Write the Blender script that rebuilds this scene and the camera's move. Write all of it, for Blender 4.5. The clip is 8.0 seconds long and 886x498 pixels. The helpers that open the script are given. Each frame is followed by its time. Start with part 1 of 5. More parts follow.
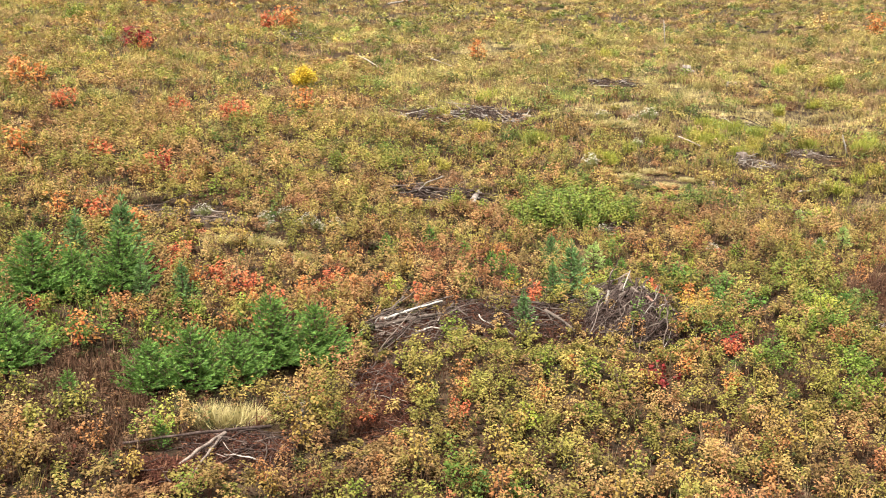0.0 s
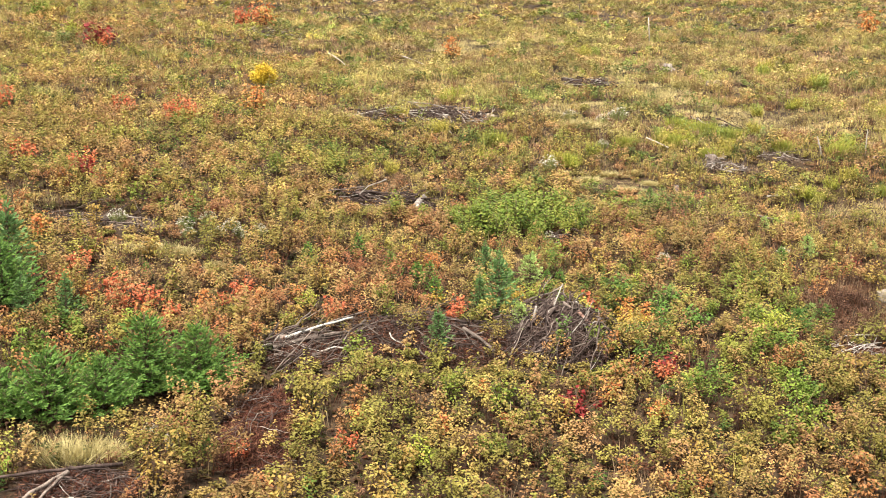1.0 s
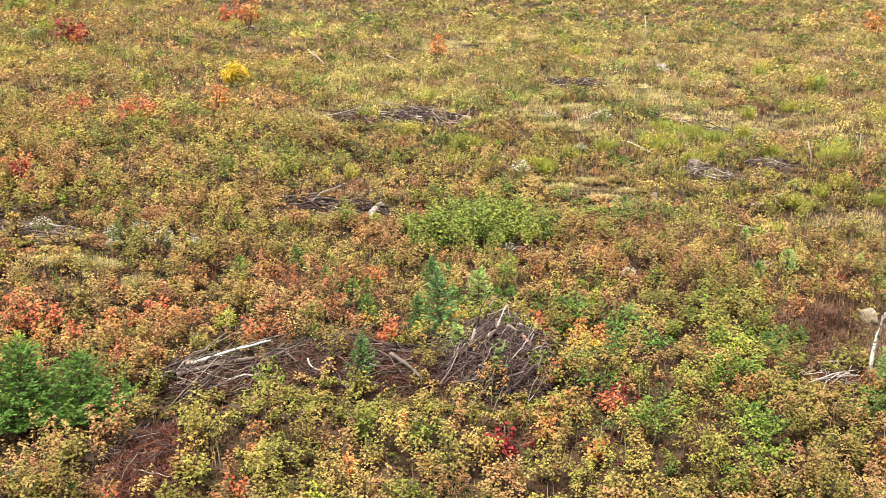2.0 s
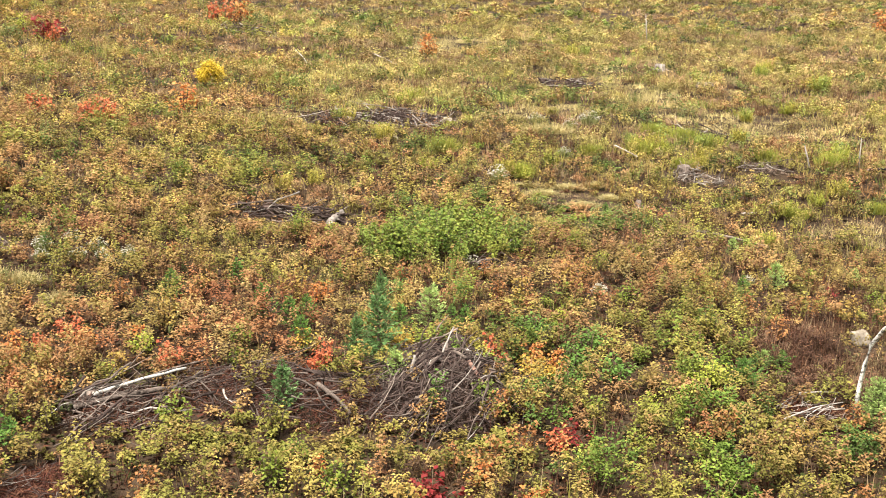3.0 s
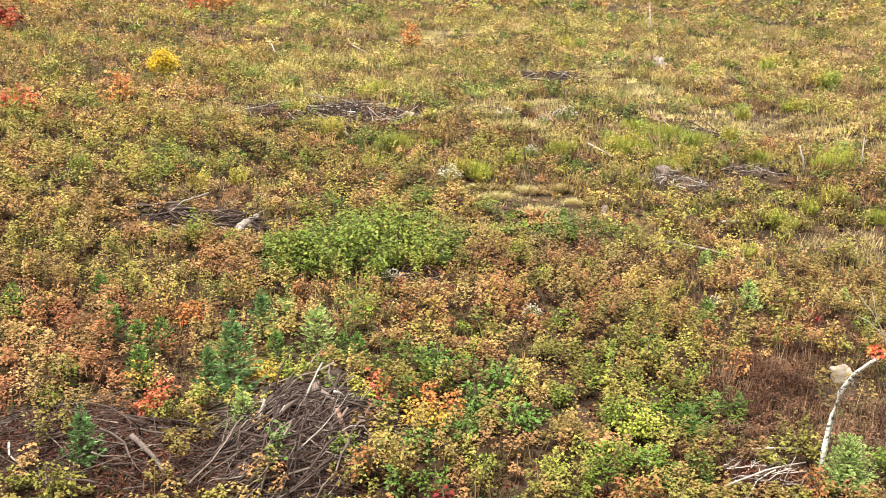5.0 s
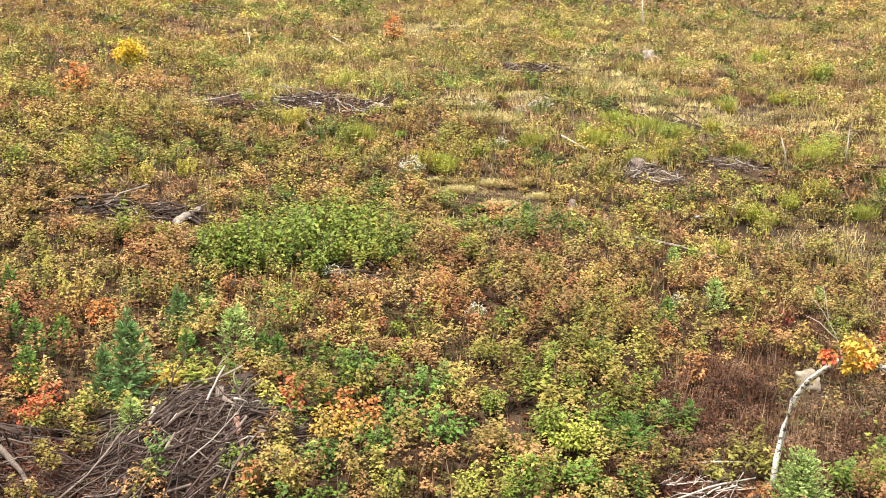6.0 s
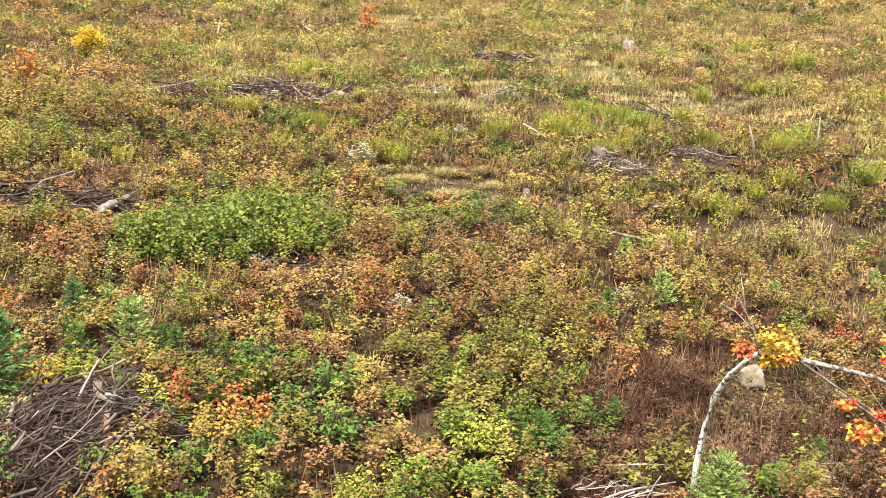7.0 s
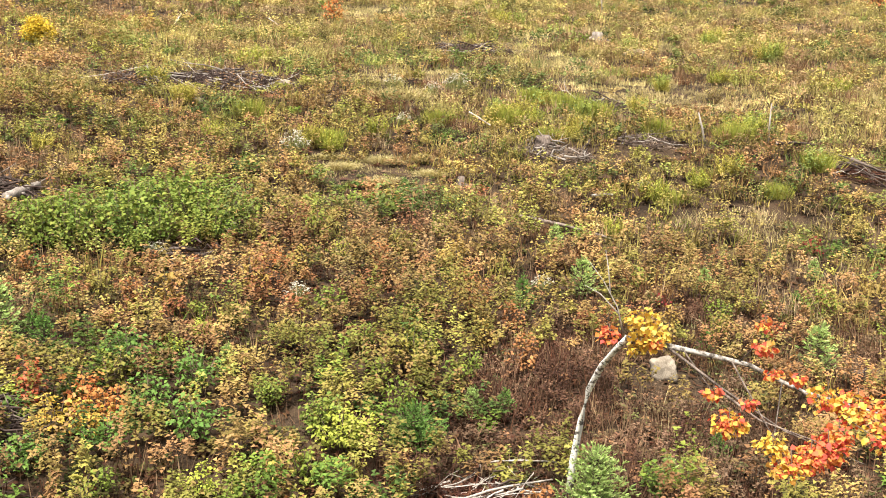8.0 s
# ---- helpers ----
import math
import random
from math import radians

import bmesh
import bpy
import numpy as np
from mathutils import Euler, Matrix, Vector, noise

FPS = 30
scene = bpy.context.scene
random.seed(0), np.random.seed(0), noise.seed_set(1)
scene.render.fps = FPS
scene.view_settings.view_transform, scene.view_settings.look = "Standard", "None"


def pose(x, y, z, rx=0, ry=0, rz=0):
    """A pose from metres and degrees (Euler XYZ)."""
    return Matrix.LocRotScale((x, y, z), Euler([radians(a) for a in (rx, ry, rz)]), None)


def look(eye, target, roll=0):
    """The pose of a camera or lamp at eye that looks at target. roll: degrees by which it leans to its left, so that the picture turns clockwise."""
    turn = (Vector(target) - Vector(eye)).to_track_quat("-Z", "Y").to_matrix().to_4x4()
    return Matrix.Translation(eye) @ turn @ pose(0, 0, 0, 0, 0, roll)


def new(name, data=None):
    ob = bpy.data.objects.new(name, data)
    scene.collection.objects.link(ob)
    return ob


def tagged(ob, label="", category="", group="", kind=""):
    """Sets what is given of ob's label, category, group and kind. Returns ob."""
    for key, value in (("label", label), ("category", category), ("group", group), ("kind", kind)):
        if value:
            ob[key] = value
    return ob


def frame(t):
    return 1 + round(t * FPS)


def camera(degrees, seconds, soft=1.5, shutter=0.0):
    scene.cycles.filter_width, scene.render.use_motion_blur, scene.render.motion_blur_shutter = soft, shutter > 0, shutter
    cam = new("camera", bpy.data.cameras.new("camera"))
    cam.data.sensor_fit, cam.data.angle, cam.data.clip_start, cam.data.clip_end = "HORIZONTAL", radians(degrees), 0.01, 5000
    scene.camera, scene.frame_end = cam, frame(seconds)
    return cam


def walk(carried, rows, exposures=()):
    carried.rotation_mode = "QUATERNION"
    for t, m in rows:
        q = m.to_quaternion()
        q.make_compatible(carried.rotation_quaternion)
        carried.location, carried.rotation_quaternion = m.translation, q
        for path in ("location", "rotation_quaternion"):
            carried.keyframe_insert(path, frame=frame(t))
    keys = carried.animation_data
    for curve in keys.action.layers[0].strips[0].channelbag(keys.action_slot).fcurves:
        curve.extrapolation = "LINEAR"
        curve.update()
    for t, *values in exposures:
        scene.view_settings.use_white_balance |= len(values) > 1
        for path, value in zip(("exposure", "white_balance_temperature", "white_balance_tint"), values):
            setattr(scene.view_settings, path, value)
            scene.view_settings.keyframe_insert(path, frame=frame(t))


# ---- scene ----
cam = camera(44.9, 8.0, soft=1.0)
METRES, EYE, TILT, LEAN, TURN = 25.0, 12.06, -10.0, 0.0, 0.0
ROWS = [
    (0.0, 0.0, 0.0, 0.0, -0.0, 0.0, -0.0),
    (0.5, 0.058, 0.0541, 0.0067, 0.14, -0.02, -0.09),
    (1.0, 0.1106, 0.1098, 0.0148, 0.36, -0.04, -0.18),
    (1.5, 0.1577, 0.167, 0.0238, 0.7, -0.05, -0.33),
    (3.0, 0.2723, 0.34, 0.0513, 1.82, -0.05, -0.78),
    (3.5, 0.304, 0.3972, 0.0586, 2.19, -0.05, -0.93),
    (4.0, 0.3348, 0.4523, 0.0644, 2.57, -0.06, -1.07),
    (4.5, 0.3661, 0.5043, 0.0676, 2.98, -0.08, -1.24),
    (6.0, 0.4639, 0.6368, 0.0652, 3.76, -0.13, -1.51),
    (6.5, 0.4985, 0.6736, 0.0611, 3.89, -0.15, -1.55),
    (7.0, 0.5359, 0.7067, 0.0563, 3.97, -0.18, -1.59),
    (7.5, 0.5766, 0.7364, 0.0512, 4.0, -0.18, -1.58),
    (8.0, 0.6217, 0.7637, 0.046, 3.96, -0.19, -1.54),
]
walk(cam, [(t, pose(0, 0, EYE, TILT, LEAN, TURN) @ pose(METRES * x, METRES * y, METRES * z, 90 + pitch, roll, yaw)) for t, x, y, z, yaw, pitch, roll in ROWS])

# ---- light: a bright overcast sky with a veiled sun ----
SUN_HIGH, SUN_ROUND = 66.0, 205.0
world = bpy.data.worlds.new("overcast_sky")
scene.world = world
world.use_nodes = True
wn = world.node_tree
sky = wn.nodes.new("ShaderNodeTexSky")
sky.sky_type, sky.sun_disc = "NISHITA", False
sky.sun_elevation, sky.sun_rotation = radians(SUN_HIGH), radians(SUN_ROUND)
sky.air_density, sky.dust_density = 1.0, 4.0
haze = wn.nodes.new("ShaderNodeMixRGB")  # thin cloud greys the blue
haze.inputs[0].default_value, haze.inputs[2].default_value = 0.6, (9.2, 8.7, 7.5, 1)
wn.links.new(sky.outputs[0], haze.inputs[1])
wn.links.new(haze.outputs[0], wn.nodes["Background"].inputs[0])
wn.nodes["Background"].inputs[1].default_value = 0.034
lamp = bpy.data.lights.new("sun", "SUN")
lamp.energy, lamp.angle, lamp.color = 2.3, radians(16), (1.0, 0.925, 0.81)
sun = new("sun", lamp)
az = radians(SUN_ROUND)
sun.matrix_world = look((0, 0, 60), (-60 * math.sin(az) / math.tan(radians(SUN_HIGH)), -60 * math.cos(az) / math.tan(radians(SUN_HIGH)), 0))
scene.view_settings.exposure = 2.36

# ---- the lie of the land ----
SLOPE_X, SLOPE_Y = -0.0945, 0.1244
rng = np.random.default_rng(7)
LATTICE = rng.random((64, 64))


def field(x, y, size, seed=0):
    """Smooth noise from 0 to 1 over the plan, with blobs about size metres wide."""
    x, y = np.asarray(x, float) / size + 13.7 * seed, np.asarray(y, float) / size + 7.3 * seed
    i, j = np.floor(x).astype(int), np.floor(y).astype(int)
    u, v = x - i, y - j
    u, v = u * u * (3 - 2 * u), v * v * (3 - 2 * v)
    a, b = LATTICE[i % 64, j % 64], LATTICE[(i + 1) % 64, j % 64]
    c, d = LATTICE[i % 64, (j + 1) % 64], LATTICE[(i + 1) % 64, (j + 1) % 64]
    return (a * (1 - u) + b * u) * (1 - v) + (c * (1 - u) + d * u) * v


def land(x, y):
    """Height of the ground: a hillside that rises ahead and falls to the right, and levels off far away."""
    x, y = np.asarray(x, float), np.asarray(y, float)
    ys = np.where(np.abs(y) < 420, y, np.sign(y) * (420 + 150 * (1 - np.exp(-(np.abs(y) - 420).clip(0) / 150))))
    xs = np.where(x < 30, np.maximum(x, -260), 30 + 30 * (1 - np.exp(-(x - 30).clip(0) / 30)))
    bumps = 0.5 * (field(x, y, 9, 1) - 0.5) + 0.22 * (field(x, y, 2.3, 2) - 0.5)
    bank = (y - 50).clip(0, 400) ** 2  # the slope steepens ahead, more so towards the right
    return SLOPE_X * xs + SLOPE_Y * ys + 0.068 * np.clip(x + 10, 0, 55) * bank / (bank + 144) + bumps + 0.6 * np.exp(-((x - 24.5) / 3.5) ** 2 - ((y - 58.5) / 4.5) ** 2)


def gz(x, y):
    return float(land(x, y))


# ---- materials ----
def nodes(name):
    m = bpy.data.materials.new(name)
    m.use_nodes = True
    return m, m.node_tree.nodes, m.node_tree.links, m.node_tree.nodes["Principled BSDF"]


def leaf_material(name, gloss=0.6, through_light=0.14):
    """Leaf colour from the plant's own tint, with each leaf a little different, and light through the blade."""
    m, n, l, p = nodes(name)
    tint = n.new("ShaderNodeAttribute")
    tint.attribute_name = "tint"
    geo = n.new("ShaderNodeNewGeometry")
    hsv = n.new("ShaderNodeHueSaturation")
    a = n.new("ShaderNodeMapRange")
    a.inputs[3].default_value, a.inputs[4].default_value = 0.92, 1.09
    l.new(geo.outputs["Random Per Island"], a.inputs[0])
    l.new(a.outputs[0], hsv.inputs["Value"])
    wn_ = n.new("ShaderNodeTexNoise")
    wn_.inputs["Scale"].default_value = 45.0
    b = n.new("ShaderNodeMapRange")
    b.inputs[3].default_value, b.inputs[4].default_value = 0.475, 0.525
    l.new(wn_.outputs[0], b.inputs[0])
    l.new(b.outputs[0], hsv.inputs["Hue"])
    l.new(tint.outputs["Color"], hsv.inputs["Color"])
    l.new(hsv.outputs[0], p.inputs["Base Color"])
    p.inputs["Roughness"].default_value = gloss
    p.inputs["Specular IOR Level"].default_value = 0.12
    if through_light:
        tr = n.new("ShaderNodeBsdfTranslucent")
        l.new(hsv.outputs[0], tr.inputs[0])
        mix = n.new("ShaderNodeMixShader")
        mix.inputs[0].default_value = through_light
        l.new(p.outputs[0], mix.inputs[1])
        l.new(tr.outputs[0], mix.inputs[2])
        l.new(mix.outputs[0], n["Material Output"].inputs[0])
    return m


def rough_material(name, dark, light, scale=6.0, stretch=(1, 1, 1), rough=0.85, bump=0.4, spread=0.25, fine=40.0, level=0.53):
    """Two tones in patches, a fine grain over them, and relief."""
    m, n, l, p = nodes(name)
    co = n.new("ShaderNodeTexCoord")
    mp = n.new("ShaderNodeMapping")
    mp.inputs["Scale"].default_value = stretch
    l.new(co.outputs["Object"], mp.inputs[0])
    t1, t2 = n.new("ShaderNodeTexNoise"), n.new("ShaderNodeTexNoise")
    t1.inputs["Scale"].default_value, t2.inputs["Scale"].default_value = scale, fine
    t1.inputs["Detail"].default_value, t2.inputs["Detail"].default_value = 6, 4
    for t in (t1, t2):
        l.new(mp.outputs[0], t.inputs["Vector"])
    mixn = n.new("ShaderNodeMath")
    mixn.operation = "MULTIPLY_ADD"
    mixn.inputs[1].default_value = 0.45
    l.new(t2.outputs[0], mixn.inputs[0])
    half = n.new("ShaderNodeMath")
    half.operation = "MULTIPLY"
    half.inputs[1].default_value = 0.62
    l.new(t1.outputs[0], half.inputs[0])
    l.new(half.outputs[0], mixn.inputs[2])
    ramp = n.new("ShaderNodeValToRGB")
    ramp.color_ramp.elements[0].position, ramp.color_ramp.elements[1].position = level - spread / 2, level + spread / 2
    ramp.color_ramp.elements[0].color, ramp.color_ramp.elements[1].color = (*dark, 1), (*light, 1)
    l.new(mixn.outputs[0], ramp.inputs[0])
    info = n.new("ShaderNodeObjectInfo")
    vary = n.new("ShaderNodeMapRange")
    vary.inputs[3].default_value, vary.inputs[4].default_value = 0.7, 1.3
    l.new(info.outputs["Random"], vary.inputs[0])
    hsv = n.new("ShaderNodeHueSaturation")
    l.new(vary.outputs[0], hsv.inputs["Value"])
    l.new(ramp.outputs[0], hsv.inputs["Color"])
    l.new(hsv.outputs[0], p.inputs["Base Color"])
    p.inputs["Roughness"].default_value = rough
    p.inputs["Specular IOR Level"].default_value = 0.15
    bm_ = n.new("ShaderNodeBump")
    bm_.inputs["Strength"].default_value = bump
    bm_.inputs["Distance"].default_value = 0.02
    l.new(mixn.outputs[0], bm_.inputs["Height"])
    l.new(bm_.outputs[0], p.inputs["Normal"])
    return m


LEAF = leaf_material("shrub_leaf", 0.6, 0.22)
NEEDLE = leaf_material("conifer_needle", 0.5, 0.25)
BLADE = leaf_material("dry_stalk", 0.75, 0.0)
MAPLE = leaf_material("maple_leaf", 0.45, 0.35)
SOIL = rough_material("leaf_litter_soil", (0.015, 0.01, 0.007), (0.058, 0.038, 0.023), 1.1, rough=0.95, bump=0.8, fine=18)
DEADWOOD = rough_material("weathered_deadwood", (0.042, 0.031, 0.026), (0.23, 0.185, 0.16), 5, (1, 1, 0.15))
DARKWOOD = rough_material("dark_brushwood", (0.028, 0.019, 0.017), (0.105, 0.075, 0.066), 5, (1, 1, 0.2))
BARK = rough_material("sapling_bark", (0.05, 0.035, 0.025), (0.15, 0.11, 0.08), 14)
PALEWOOD = rough_material("bleached_wood", (0.20, 0.17, 0.15), (0.50, 0.46, 0.42), 4, (1, 1, 0.2), bump=0.3)
DRIFTWOOD = rough_material("silver_grey_wood", (0.12, 0.1, 0.09), (0.34, 0.3, 0.27), 5, (1, 1, 0.2))
REDBARK = rough_material("peeling_red_bark", (0.09, 0.045, 0.035), (0.33, 0.2, 0.16), 7, (1, 1, 0.4))
WHITEWOOD = rough_material("peeled_white_wood", (0.42, 0.39, 0.35), (0.72, 0.70, 0.66), 4, (1, 1, 0.2), bump=0.25)
STONE = rough_material("pale_fieldstone", (0.16, 0.135, 0.105), (0.35, 0.30, 0.24), 3.0, bump=0.6)
BIRCHBARK = rough_material("white_birch_bark", (0.13, 0.115, 0.1), (0.8, 0.78, 0.73), 11, (1, 1, 1.2), rough=0.65, bump=0.3, spread=0.06, fine=30, level=0.5)
GREYBIRCH = rough_material("grey_birch_bark", (0.08, 0.07, 0.06), (0.38, 0.35, 0.32), 11, rough=0.7, bump=0.3, spread=0.14, fine=26)


# ---- mesh makers ----
def mesh_of(name, verts, faces, material, tint=None, smooth=False):
    """A mesh from numpy arrays: verts (n, 3) and faces (m, 3 or 4); tint gives each vertex its colour."""
    me = bpy.data.meshes.new(name)
    k = faces.shape[1]
    me.vertices.add(len(verts))
    me.vertices.foreach_set("co", np.ascontiguousarray(verts, np.float32).ravel())
    me.loops.add(faces.size)
    me.loops.foreach_set("vertex_index", np.ascontiguousarray(faces, np.int32).ravel())
    me.polygons.add(len(faces))
    me.polygons.foreach_set("loop_start", np.arange(0, faces.size, k, dtype=np.int32))
    if smooth:
        me.polygons.foreach_set("use_smooth", np.ones(len(faces), bool))
    me.update(calc_edges=True)
    if tint is not None:
        at = me.color_attributes.new("tint", "FLOAT_COLOR", "POINT")
        at.data.foreach_set("color", np.c_[tint, np.ones(len(tint))].astype(np.float32).ravel())
    me.materials.append(material)
    return me


def unit(v):
    return v / np.maximum(np.linalg.norm(v, axis=1, keepdims=True), 1e-9)


def blades(base, along, side, length, width, colour, waist=0.45, fold=0.25):
    """Leaf blades: a lozenge each, folded a little along its midrib. Arrays of n rows; gives verts, faces and tints."""
    n = len(base)
    along, side = unit(along), unit(side)
    up = np.cross(side, along)
    L, W = length[:, None], width[:, None]
    mid = base + along * L * waist
    v = np.stack([base, mid + side * W / 2 + up * W * fold, base + along * L, mid - side * W / 2 + up * W * fold], 1)
    f = np.arange(4 * n).reshape(n, 4)
    return v.reshape(-1, 3), f, np.repeat(colour, 4, 0)


def lobed(base, along, side, length, width, colour):
    """Maple-like leaves: three pointed lobes each."""
    n = len(base)
    along, side = unit(along), unit(side)
    up = np.cross(side, along)
    L, W = length[:, None], width[:, None]
    pts = [(0, 0, 0), (0.36, 0.5, 0.1), (0.66, 0.34, 0.04), (1, 0, -0.08), (0.66, -0.34, 0.04), (0.36, -0.5, 0.1)]
    v = np.stack([base + along * L * a + side * W * b + up * W * c for a, b, c in pts], 1)
    o = (6 * np.arange(n))[:, None]
    f = np.concatenate([o + [[0, 1, 2]], o + [[0, 2, 3]], o + [[0, 3, 4]], o + [[0, 4, 5]]])
    return v.reshape(-1, 3), f, np.repeat(colour, 6, 0)


def rod(points, radii, sides=6, wobble=0.0, seed=0):
    """A tapered limb through the points, closed at both ends. Gives a bmesh."""
    r = random.Random(seed)
    bm = bmesh.new()
    pts = [Vector(p) for p in points]
    rings = []
    for i, p in enumerate(pts):
        d = (pts[min(i + 1, len(pts) - 1)] - pts[max(i - 1, 0)]).normalized()
        a = d.orthogonal().normalized() if abs(d.z) > 0.95 else d.cross(Vector((0, 0, 1))).normalized()
        b = d.cross(a)
        ring = []
        for k in range(sides):
            w = 2 * math.pi * k / sides
            q = radii[i] * (1 + wobble * (r.random() - 0.5))
            ring.append(bm.verts.new(p + q * (math.cos(w) * a + math.sin(w) * b)))
        rings.append(ring)
    for u, v in zip(rings, rings[1:]):
        for k in range(sides):
            bm.faces.new((u[k], u[(k + 1) % sides], v[(k + 1) % sides], v[k]))
    bm.faces.new(rings[0][::-1])
    bm.faces.new(rings[-1])
    for f in bm.faces:
        f.smooth = True
    return bm


def mesh_from(bm, name, material):
    me = bpy.data.meshes.new(name)
    bmesh.ops.recalc_face_normals(bm, faces=bm.faces)
    bm.to_mesh(me)
    bm.free()
    me.materials.append(material)
    return me


def part(name, me, parent, label=""):
    ob = new(name, me)
    ob.parent = parent
    return tagged(ob, label) if label else ob


BARE = [(4.6, 32.8, 1.0, 1.2)]  # x, y, half width, half depth: brush heaps and the trodden ground before them
LOW = []  # x, y, half width, half depth: browsed and trampled growth before the heaps
CLEAR = []  # x, y, radius: where a thing stands and no low growth does


def thing(name, x, y, label, category, group="", turn=0.0, size=1.0, sink=0.0, clear=0.0):
    """An empty at the ground that carries a thing's parts."""
    if clear:
        CLEAR.append((x, y, clear))
    ob = new(name)
    ob.empty_display_size = 0.2
    ob.matrix_world = pose(x, y, gz(x, y) - sink, 0, 0, turn) @ Matrix.Diagonal((size, size, size, 1))
    return tagged(ob, label, category, group)


# ---- ground: one sheet to the horizon ----
def build_ground():
    near = np.arange(-40, 70.01, 1.0)
    xs = np.concatenate([-np.geomspace(45, 2500, 28)[::-1], near, np.geomspace(75, 2500, 28)])
    nearer = np.arange(10, 120.01, 1.0)
    ys = np.concatenate([-np.geomspace(10, 2500, 24)[::-1], np.arange(-5, 9, 5.0), nearer, np.geomspace(125, 2500, 28)])
    X, Y = np.meshgrid(xs, ys)
    v = np.c_[X.ravel(), Y.ravel(), land(X, Y).ravel()]
    i = np.arange(len(v)).reshape(X.shape)
    f = np.stack([i[:-1, :-1], i[:-1, 1:], i[1:, 1:], i[1:, :-1]], -1).reshape(-1, 4)
    tagged(new("ground", mesh_of("ground", v, f, SOIL, smooth=True)), "brown leaf-littered soil of a logged hillside", "ground", kind="structure")


build_ground()


# ---- young conifers ----
FIR_GREEN = [(0.12, 0.225, 0.05), (0.155, 0.265, 0.058), (0.085, 0.17, 0.042)]
FIR_LIGHT = [(0.33, 0.44, 0.14), (0.28, 0.4, 0.12), (0.38, 0.48, 0.17)]
FIR_BLUE = [(0.13, 0.23, 0.08), (0.1, 0.19, 0.065), (0.16, 0.26, 0.095)]


def fir_meshes(height, radius, palette, seed, whorls, arms, fine=0.085, dense=1.0, taper=0.75):
    """Trunk and crown of a young fir with whorled boughs, each bearing flat sprays of needles."""
    r = np.random.default_rng(seed)
    start, way, reach, high = [], [], [], []
    for i in range(whorls):
        f = (i + 0.35) / whorls
        z0 = height * (0.05 + 0.9 * f)
        for k in range(arms):
            w = 2 * math.pi * (k + r.uniform(-0.35, 0.35)) / arms + i * 2.4
            long = radius * (1.04 - f) ** taper * r.uniform(0.72, 1.15)
            rise = 0.2 + 0.75 * f ** 1.4 + r.normal(0, 0.12)
            start.append((0, 0, z0)), way.append((math.cos(w), math.sin(w), rise)), reach.append(long), high.append(f)
    for k in range(4):  # the leader
        start.append((0, 0, height * 0.86)), way.append((r.normal(0, 0.08), r.normal(0, 0.08), 1)), reach.append(height * 0.2), high.append(1)
    start, way, reach, high = np.array(start), unit(np.array(way)), np.array(reach), np.array(high)
    m = np.maximum(6, (reach / 0.045).astype(int))
    k = np.repeat(np.arange(len(start)), m)
    s = r.uniform(0.12, 1.0, len(k))
    bend = np.c_[np.zeros((len(k), 2)), 0.18 * reach[k] * s ** 2.5 - 0.10 * reach[k] * np.sin(math.pi * s)]
    at = start[k] + way[k] * (reach[k] * s)[:, None] + bend
    flat = np.cross(way[k], [0, 0, 1.0]) + r.normal(0, 0.01, (len(k), 3))
    swing = r.choice([-1.0, 1.0], len(k)) * r.uniform(0.5, 1.1, len(k)) * (s < 0.95)
    twig = unit(way[k] * np.cos(swing)[:, None] + unit(flat) * np.sin(swing)[:, None] + np.c_[np.zeros((len(k), 2)), r.normal(0.1, 0.15, len(k))])
    twig_long = np.clip(0.34 * reach[k] * (1.1 - s), 0.07, 0.26)
    q = np.repeat(np.arange(len(k)), np.maximum(3, (twig_long * dense / 0.02).astype(int)))
    v = r.uniform(0, 1, len(q))
    base = at[q] + twig[q] * (twig_long[q] * v)[:, None]
    across = unit(np.cross(twig[q], np.c_[r.normal(0, 0.5, (len(q), 2)), np.ones(len(q))]))
    along = twig[q] + across * (r.choice([-1.0, 1.0], len(q)) * r.uniform(0.3, 0.9, len(q)))[:, None] + np.c_[np.zeros((len(q), 2)), r.normal(0.1, 0.2, len(q))]
    p = np.array(palette)
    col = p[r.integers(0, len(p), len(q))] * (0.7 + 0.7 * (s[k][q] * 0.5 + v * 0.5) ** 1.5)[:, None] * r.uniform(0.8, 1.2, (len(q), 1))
    L = fine * r.uniform(0.7, 1.3, len(q))
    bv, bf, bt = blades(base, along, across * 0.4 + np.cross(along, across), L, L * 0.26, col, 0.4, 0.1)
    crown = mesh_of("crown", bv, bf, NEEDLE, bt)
    trunk = mesh_from(rod([(0, 0, -0.08), (0.01, 0, height * 0.5), (0, 0.01, height * 1.02)], [0.035 * height, 0.02 * height, 0.004], 6), "trunk", BARK)
    boughs = bmesh.new()
    boughs.from_mesh(trunk)
    for i in range(0, len(start)):
        a, d = Vector(start[i]), Vector(way[i])
        one = rod([a, a + d * reach[i] * 0.5 - Vector((0, 0, 0.1 * reach[i])), a + d * reach[i] * 0.92 + Vector((0, 0, 0.1 * reach[i]))], [0.008, 0.006, 0.003], 3)
        tmp = bpy.data.meshes.new("tmp")
        one.to_mesh(tmp)
        one.free()
        boughs.from_mesh(tmp)
        bpy.data.meshes.remove(tmp)
    return mesh_from(boughs, "trunk", BARK), crown


